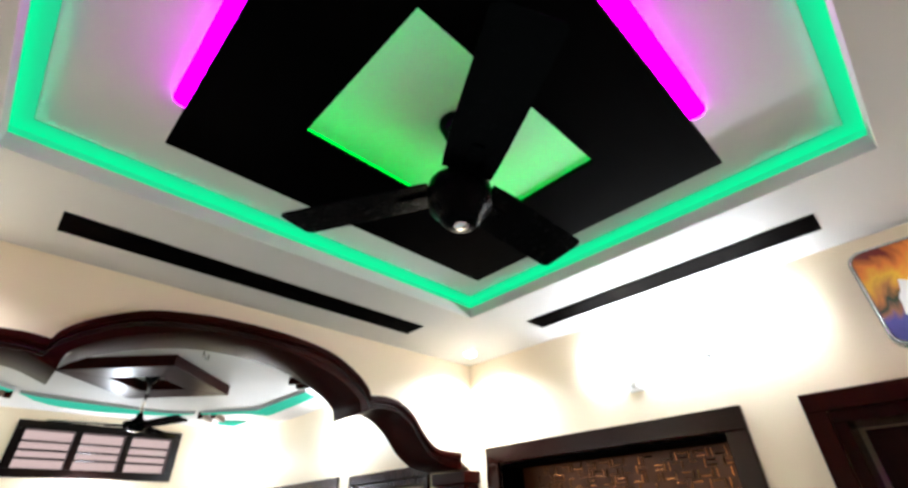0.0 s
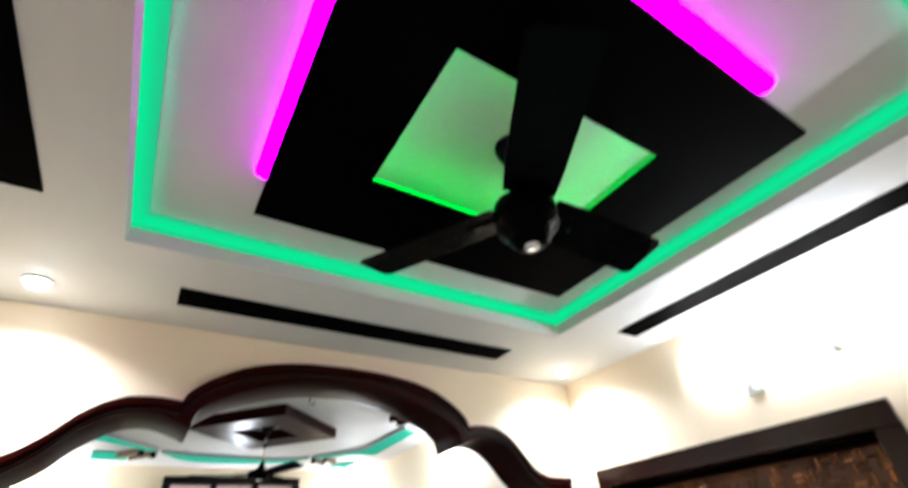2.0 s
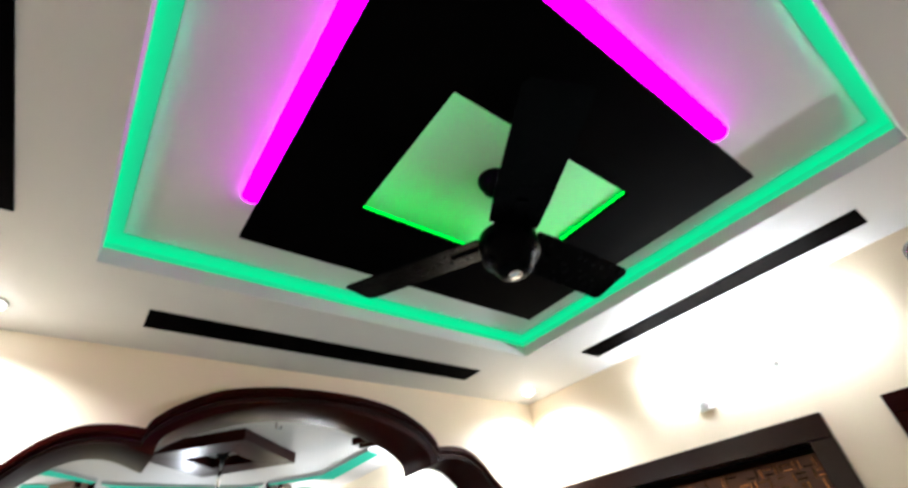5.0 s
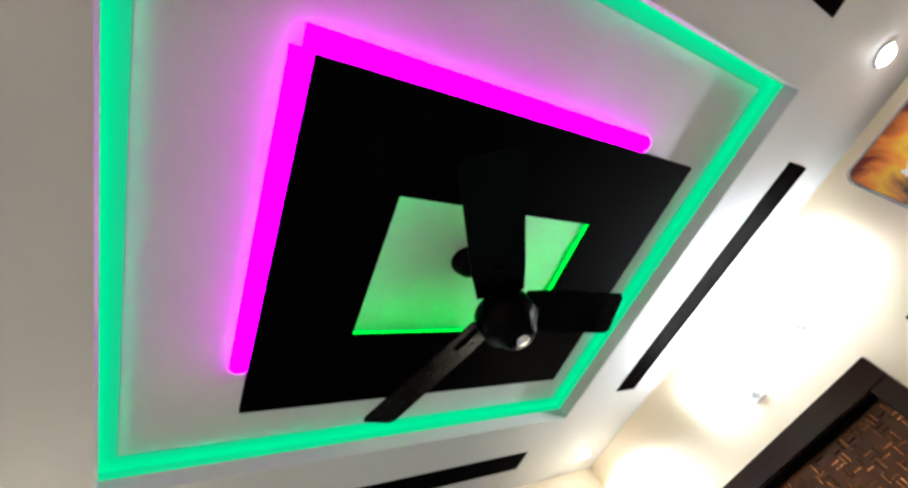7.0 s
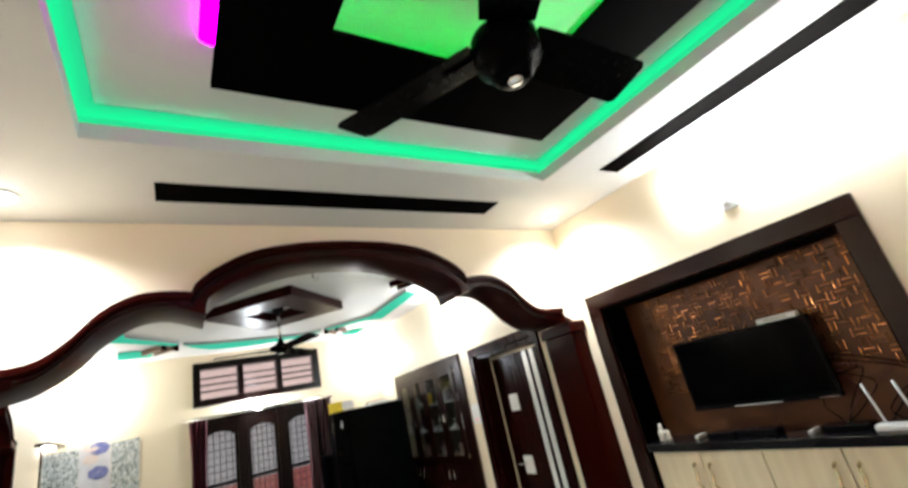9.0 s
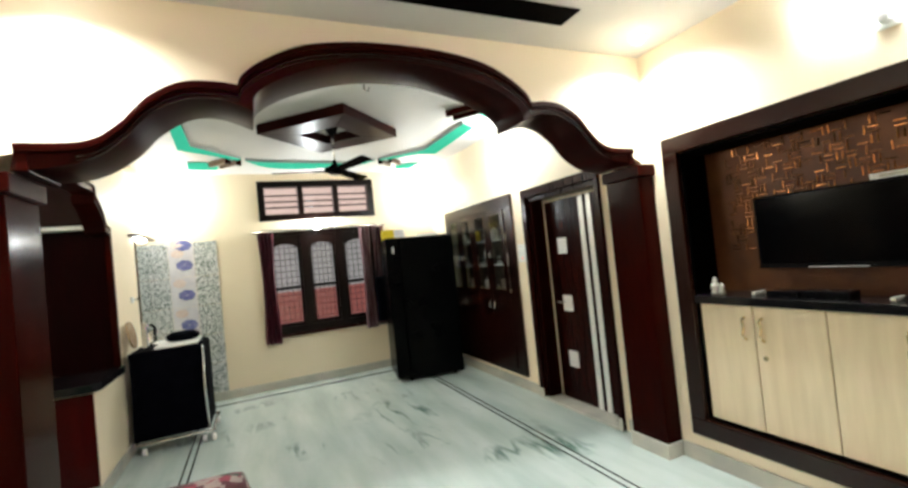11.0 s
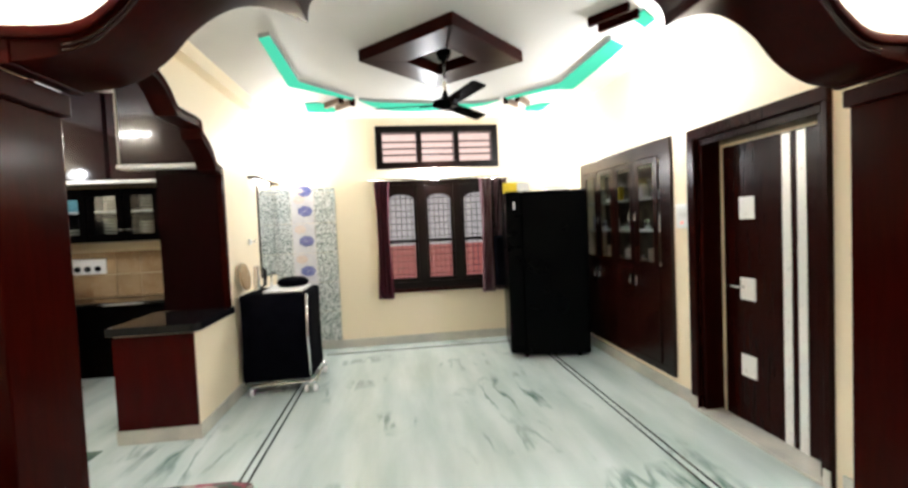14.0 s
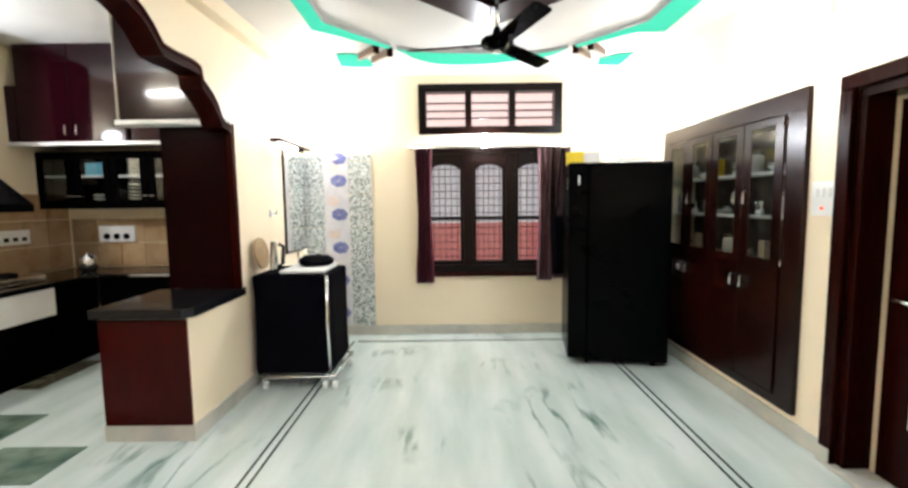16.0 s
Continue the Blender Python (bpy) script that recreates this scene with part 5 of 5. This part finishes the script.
for x, y, w, h, m, lab in ((2.73, -0.05, 0.16, 0.035, BLACK, "small black box on the shelf"), (2.74, -0.52, 0.022, 0.020, SKIRT, "small pale adapter on the shelf"),
                           (2.74, -0.25, 0.22, 0.04, BLACK, "low black player on the shelf"), (2.76, 0.12, 0.024, 0.022, SKIRT, "small pale box on the shelf"), (2.78, -0.66, 0.20, 0.030, BLACK, "black multi-plug strip on the shelf")):
    c = thing("shelf_box", lab, "box", x, y, 1.115, "things on the shelf")
    part("case", box_bm(x - 0.05, x + 0.05, y - w / 2, y + w / 2, 1.116, 1.116 + h, 0.004), m, c)
phone = thing("router", "white router standing on the shelf", "router", 2.72, -0.86, 1.115)
part("case", box_bm(2.68, 2.76, -0.97, -0.79, 1.116, 1.145, 0.008), WHITE, phone)
for y in (-0.94, -0.82):
    part("aerial", tube_bm([(2.75, y, 1.14), (2.76, y + 0.03, 1.32)], 0.006), WHITE, phone)
cb = thing("cable", "tangle of loose dark and red cables beside the television", "cable", 2.8, -0.75, 1.12)
random.seed(5)
REDWIRE = mat("dark_red_wire", (0.10, 0.008, 0.006), 0.5, second=(0.06, 0.006, 0.005), scale=20)
for k in range(7):
    y = -0.60 - 0.05 * k
    P = [(TX + 0.04, -0.64 - 0.01 * k, 1.30 + 0.03 * k)]
    for j, z in enumerate((1.36, 1.27, 1.20, 1.15)):
        P.append((NB - 0.03 - 0.02 * j, y - 0.07 + random.uniform(-0.06, 0.06) + 0.03 * j, z + random.uniform(-0.03, 0.03)))
    P.append((NB - 0.12, y + random.uniform(-0.03, 0.10), 1.121))
    part("wire", tube_bm(curve(P, 5), 0.0035, 6), REDWIRE if k % 3 == 1 else BLACK, cb)


# ---- fans ----
def fan(name, label, x, y, ztop, zhub, radius, angles, blade_w, lift, pitch=8):
    """A three-blade fan; its blades sit lift above the motor's middle."""
    t = thing(name, label, "ceiling fan", x, y, zhub)
    part("canopy", lathe_bm([(0.015, -0.09), (0.045, -0.06), (0.062, -0.015), (0.062, 0)], 24, x, y, ztop), FANBLK, t)
    part("rod", tube_bm([(x, y, zhub + 0.05), (x, y, ztop - 0.05)], 0.013), CHROME if lift < 0.05 else FANBLK, t)
    part("motor", lathe_bm([(0.001, -0.02), (0.05, -0.018), (0.066, 0.0), (0.074, 0.03), (0.100, 0.045), (0.104, lift - 0.01), (0.100, lift + 0.012), (0.065, lift + 0.035), (0.03, lift + 0.06), (0.018, lift + 0.10)], 28, x, y, zhub), FANBLK, t)
    part("cap", lathe_bm([(0.001, -0.030), (0.020, -0.029), (0.026, -0.020)], 20, x, y, zhub), CHROME, t, "small bright cap")
    for a in angles:
        P = [(0.085, -0.45 * blade_w), (0.20, -blade_w / 2), (radius - 0.02, -blade_w / 2 - 0.004), (radius, -blade_w / 2 + 0.015), (radius, blade_w / 2 - 0.015),
             (radius - 0.02, blade_w / 2), (0.20, blade_w / 2 - 0.004), (0.085, 0.45 * blade_w)]
        bm = prism_bm(P, "z", -0.003, 0.003, 0.001)
        m = Matrix.Translation((x, y, zhub + lift)) @ Matrix.Rotation(radians(a), 4, "Z") @ Matrix.Rotation(radians(pitch), 4, "X")
        bmesh.ops.transform(bm, matrix=m, verts=bm.verts)
        b = part("blade", bm, FANBLK, t)
        bm = box_bm(0.07, 0.21, -0.018, 0.018, -0.004, 0.004, 0.002)
        bmesh.ops.transform(bm, matrix=Matrix.Translation((0, 0, -0.008)) @ m, verts=bm.verts)
        part("blade_iron", bm, FANBLK, b)
    return t


fan("ceiling_fan", "black ceiling fan hung through the lit ceiling panel", 0.81, -1.02, HT, 2.50, 0.61, (240.5, 119.5, 1.5), 0.18, 0.12, -12)
fan("ceiling_fan", "dark ceiling fan on a steel rod under a diamond frame", 0.84, 2.75, DC, 2.435, 0.57, (289, 49, 169), 0.11, 0.02, -14)

# ---- wall fittings, painting ----
for y, z, s in ((-0.64, 2.375, 0.045), (-1.08, 2.44, 0.025)):
    h = thing("bulb_holder", "small pale bulb holder on the wall", "bulb holder", RW, y, z, "wall bulb holders")
    part("base", box_bm(RW - 0.012, RW, y - s, y + s, z - s, z + s, 0.004), WHITE, h)
    bm = cyl_bm(0, 0, 0, 0.045, s * 0.6, s * 0.5, 16)
    bmesh.ops.rotate(bm, cent=(0, 0, 0), matrix=Matrix.Rotation(-math.pi / 2, 3, "Y"), verts=bm.verts)
    bmesh.ops.translate(bm, vec=(RW - 0.012, y, z), verts=bm.verts)
    part("socket", bm, WHITE, h)


def painting_mat():
    """A sunset over blue water, in loose horizontal strokes."""
    m = mat("painting_canvas", (0.5, 0.2, 0.05), 0.25)
    nt = m.node_tree
    b = nt.nodes["Principled BSDF"]
    tc = nt.nodes["Texture Coordinate"]
    n = nt.nodes.new("ShaderNodeTexNoise")
    n.inputs["Scale"].default_value, n.inputs["Detail"].default_value, n.inputs["Distortion"].default_value = 7, 5, 0.8
    nt.links.new(tc.outputs["Object"], n.inputs["Vector"])
    sep = nt.nodes.new("ShaderNodeSeparateXYZ")
    nt.links.new(tc.outputs["Object"], sep.inputs[0])
    h = nt.nodes.new("ShaderNodeMapRange")
    h.inputs["From Min"].default_value, h.inputs["From Max"].default_value = 2.28, 2.70
    nt.links.new(sep.outputs["Z"], h.inputs["Value"])
    w = nt.nodes.new("ShaderNodeMath")
    w.operation = "MULTIPLY_ADD"
    w.inputs[1].default_value, w.inputs[2].default_value = 0.7, -0.35
    nt.links.new(n.outputs["Fac"], w.inputs[0])
    add = nt.nodes.new("ShaderNodeMath")
    nt.links.new(h.outputs["Result"], add.inputs[0]), nt.links.new(w.outputs[0], add.inputs[1])
    r = nt.nodes.new("ShaderNodeValToRGB")
    e = r.color_ramp.elements
    e[0].color, e[0].position = (0.05, 0.06, 0.20, 1), 0.0
    e[1].color, e[1].position = (0.16, 0.02, 0.015, 1), 1.0
    for p, c in ((0.22, (0.09, 0.10, 0.30, 1)), (0.33, (0.30, 0.16, 0.08, 1)), (0.43, (0.03, 0.06, 0.03, 1)), (0.55, (0.50, 0.22, 0.05, 1)), (0.68, (0.85, 0.52, 0.04, 1)), (0.82, (0.80, 0.25, 0.04, 1))):
        k = e.new(p)
        k.color = c
    nt.links.new(add.outputs[0], r.inputs["Fac"])
    nt.links.new(r.outputs["Color"], b.inputs["Base Color"])
    return m


def round_rect(y0, y1, z0, z1, r, k=6):
    out = []
    for cy, cz, a0 in ((y1 - r, z1 - r, 0), (y0 + r, z1 - r, 1), (y0 + r, z0 + r, 2), (y1 - r, z0 + r, 3)):
        out += [(cy + r * math.cos((a0 + i / k) * math.pi / 2), cz + r * math.sin((a0 + i / k) * math.pi / 2)) for i in range(k + 1)]
    return out


pic = thing("painting", "orange sunset painting on a deep grey rounded frame", "painting", RW, -2.1, 2.25)
part("frame", prism_bm(round_rect(-2.53, -1.795, 2.268, 2.712, 0.06), "x", RW - 0.075, RW, 0.006), GREYFRAME, pic, "deep grey glossy frame with rounded corners")
part("canvas", prism_bm(round_rect(-2.515, -1.81, 2.283, 2.697, 0.052), "x", RW - 0.079, RW - 0.0755), painting_mat(), pic)
loop = round_rect(-2.522, -1.803, 2.276, 2.704, 0.055)
part("bead", tube_bm([(RW - 0.077, y, z) for y, z in loop + loop[:1]], 0.004, 6), CHROME, pic, "thin bright bead")
for k, (y, z, w, g) in enumerate(((-1.945, 2.43, 0.055, 0.10), (-2.02, 2.50, 0.085, 0.045), (-2.13, 2.44, 0.06, 0.09), (-2.21, 2.50, 0.075, 0.04))):
    P = [(y + w * math.cos(2 * math.pi * q / 16) * (1 + 0.25 * math.sin(3 * q + k)), z + g * math.sin(2 * math.pi * q / 16) * (1 + 0.2 * math.cos(2 * q + k))) for q in range(16)]
    part("white_patch", prism_bm(P, "x", RW - 0.0805 - 0.0004 * k, RW - 0.0785), WHITE, pic)

# ---- sofa ----
so = thing("sofa", "sofa with a floral red and green cover", "sofa", -0.45, 0.05, 0)


def soft_box(x0, x1, y0, y1, z0, z1, b, cuts=5, amp=0.008):
    bm = box_bm(x0, x1, y0, y1, z0, z1, b)
    bmesh.ops.subdivide_edges(bm, edges=[e for e in bm.edges if e.calc_length() > 0.2], cuts=cuts, use_grid_fill=True)
    for v in bm.verts:
        v.co += amp * noise.noise_vector(v.co * 7)
    for f in bm.faces:
        f.smooth = True
    return bm


part("backrest", soft_box(-1.20, -0.04, 0.34, 0.59, 0.20, 0.745, 0.08), FLORAL, so)
part("seat", soft_box(-1.20, -0.20, -0.35, 0.29, 0.18, 0.42, 0.06), FLORAL, so)
part("armrest", soft_box(-0.19, -0.04, -0.35, 0.29, 0.16, 0.58, 0.05), FLORAL, so)
for x in (-1.15, -0.12):
    for y in (-0.28, 0.42):
        part("leg", lathe_bm([(0.02, 0), (0.028, 0.19)], 12, x, y, 0), WOOD, so)

# ---- bag beside the window ----
bag = thing("hanging_bag", "black cloth bag hanging beside the window curtain", "bag", 1.72, 4.73, 0.69)
part("pouch", soft_box(1.62, 1.84, 4.69, 4.76, 0.70, 1.34, 0.03), COVER, bag)
part("strap", tube_bm(curve([(1.66, 4.735, 1.33), (1.70, 4.765, 1.75), (1.74, 4.785, 2.075), (1.76, 4.765, 1.75), (1.80, 4.735, 1.33)], 4), 0.008), COVER, bag)
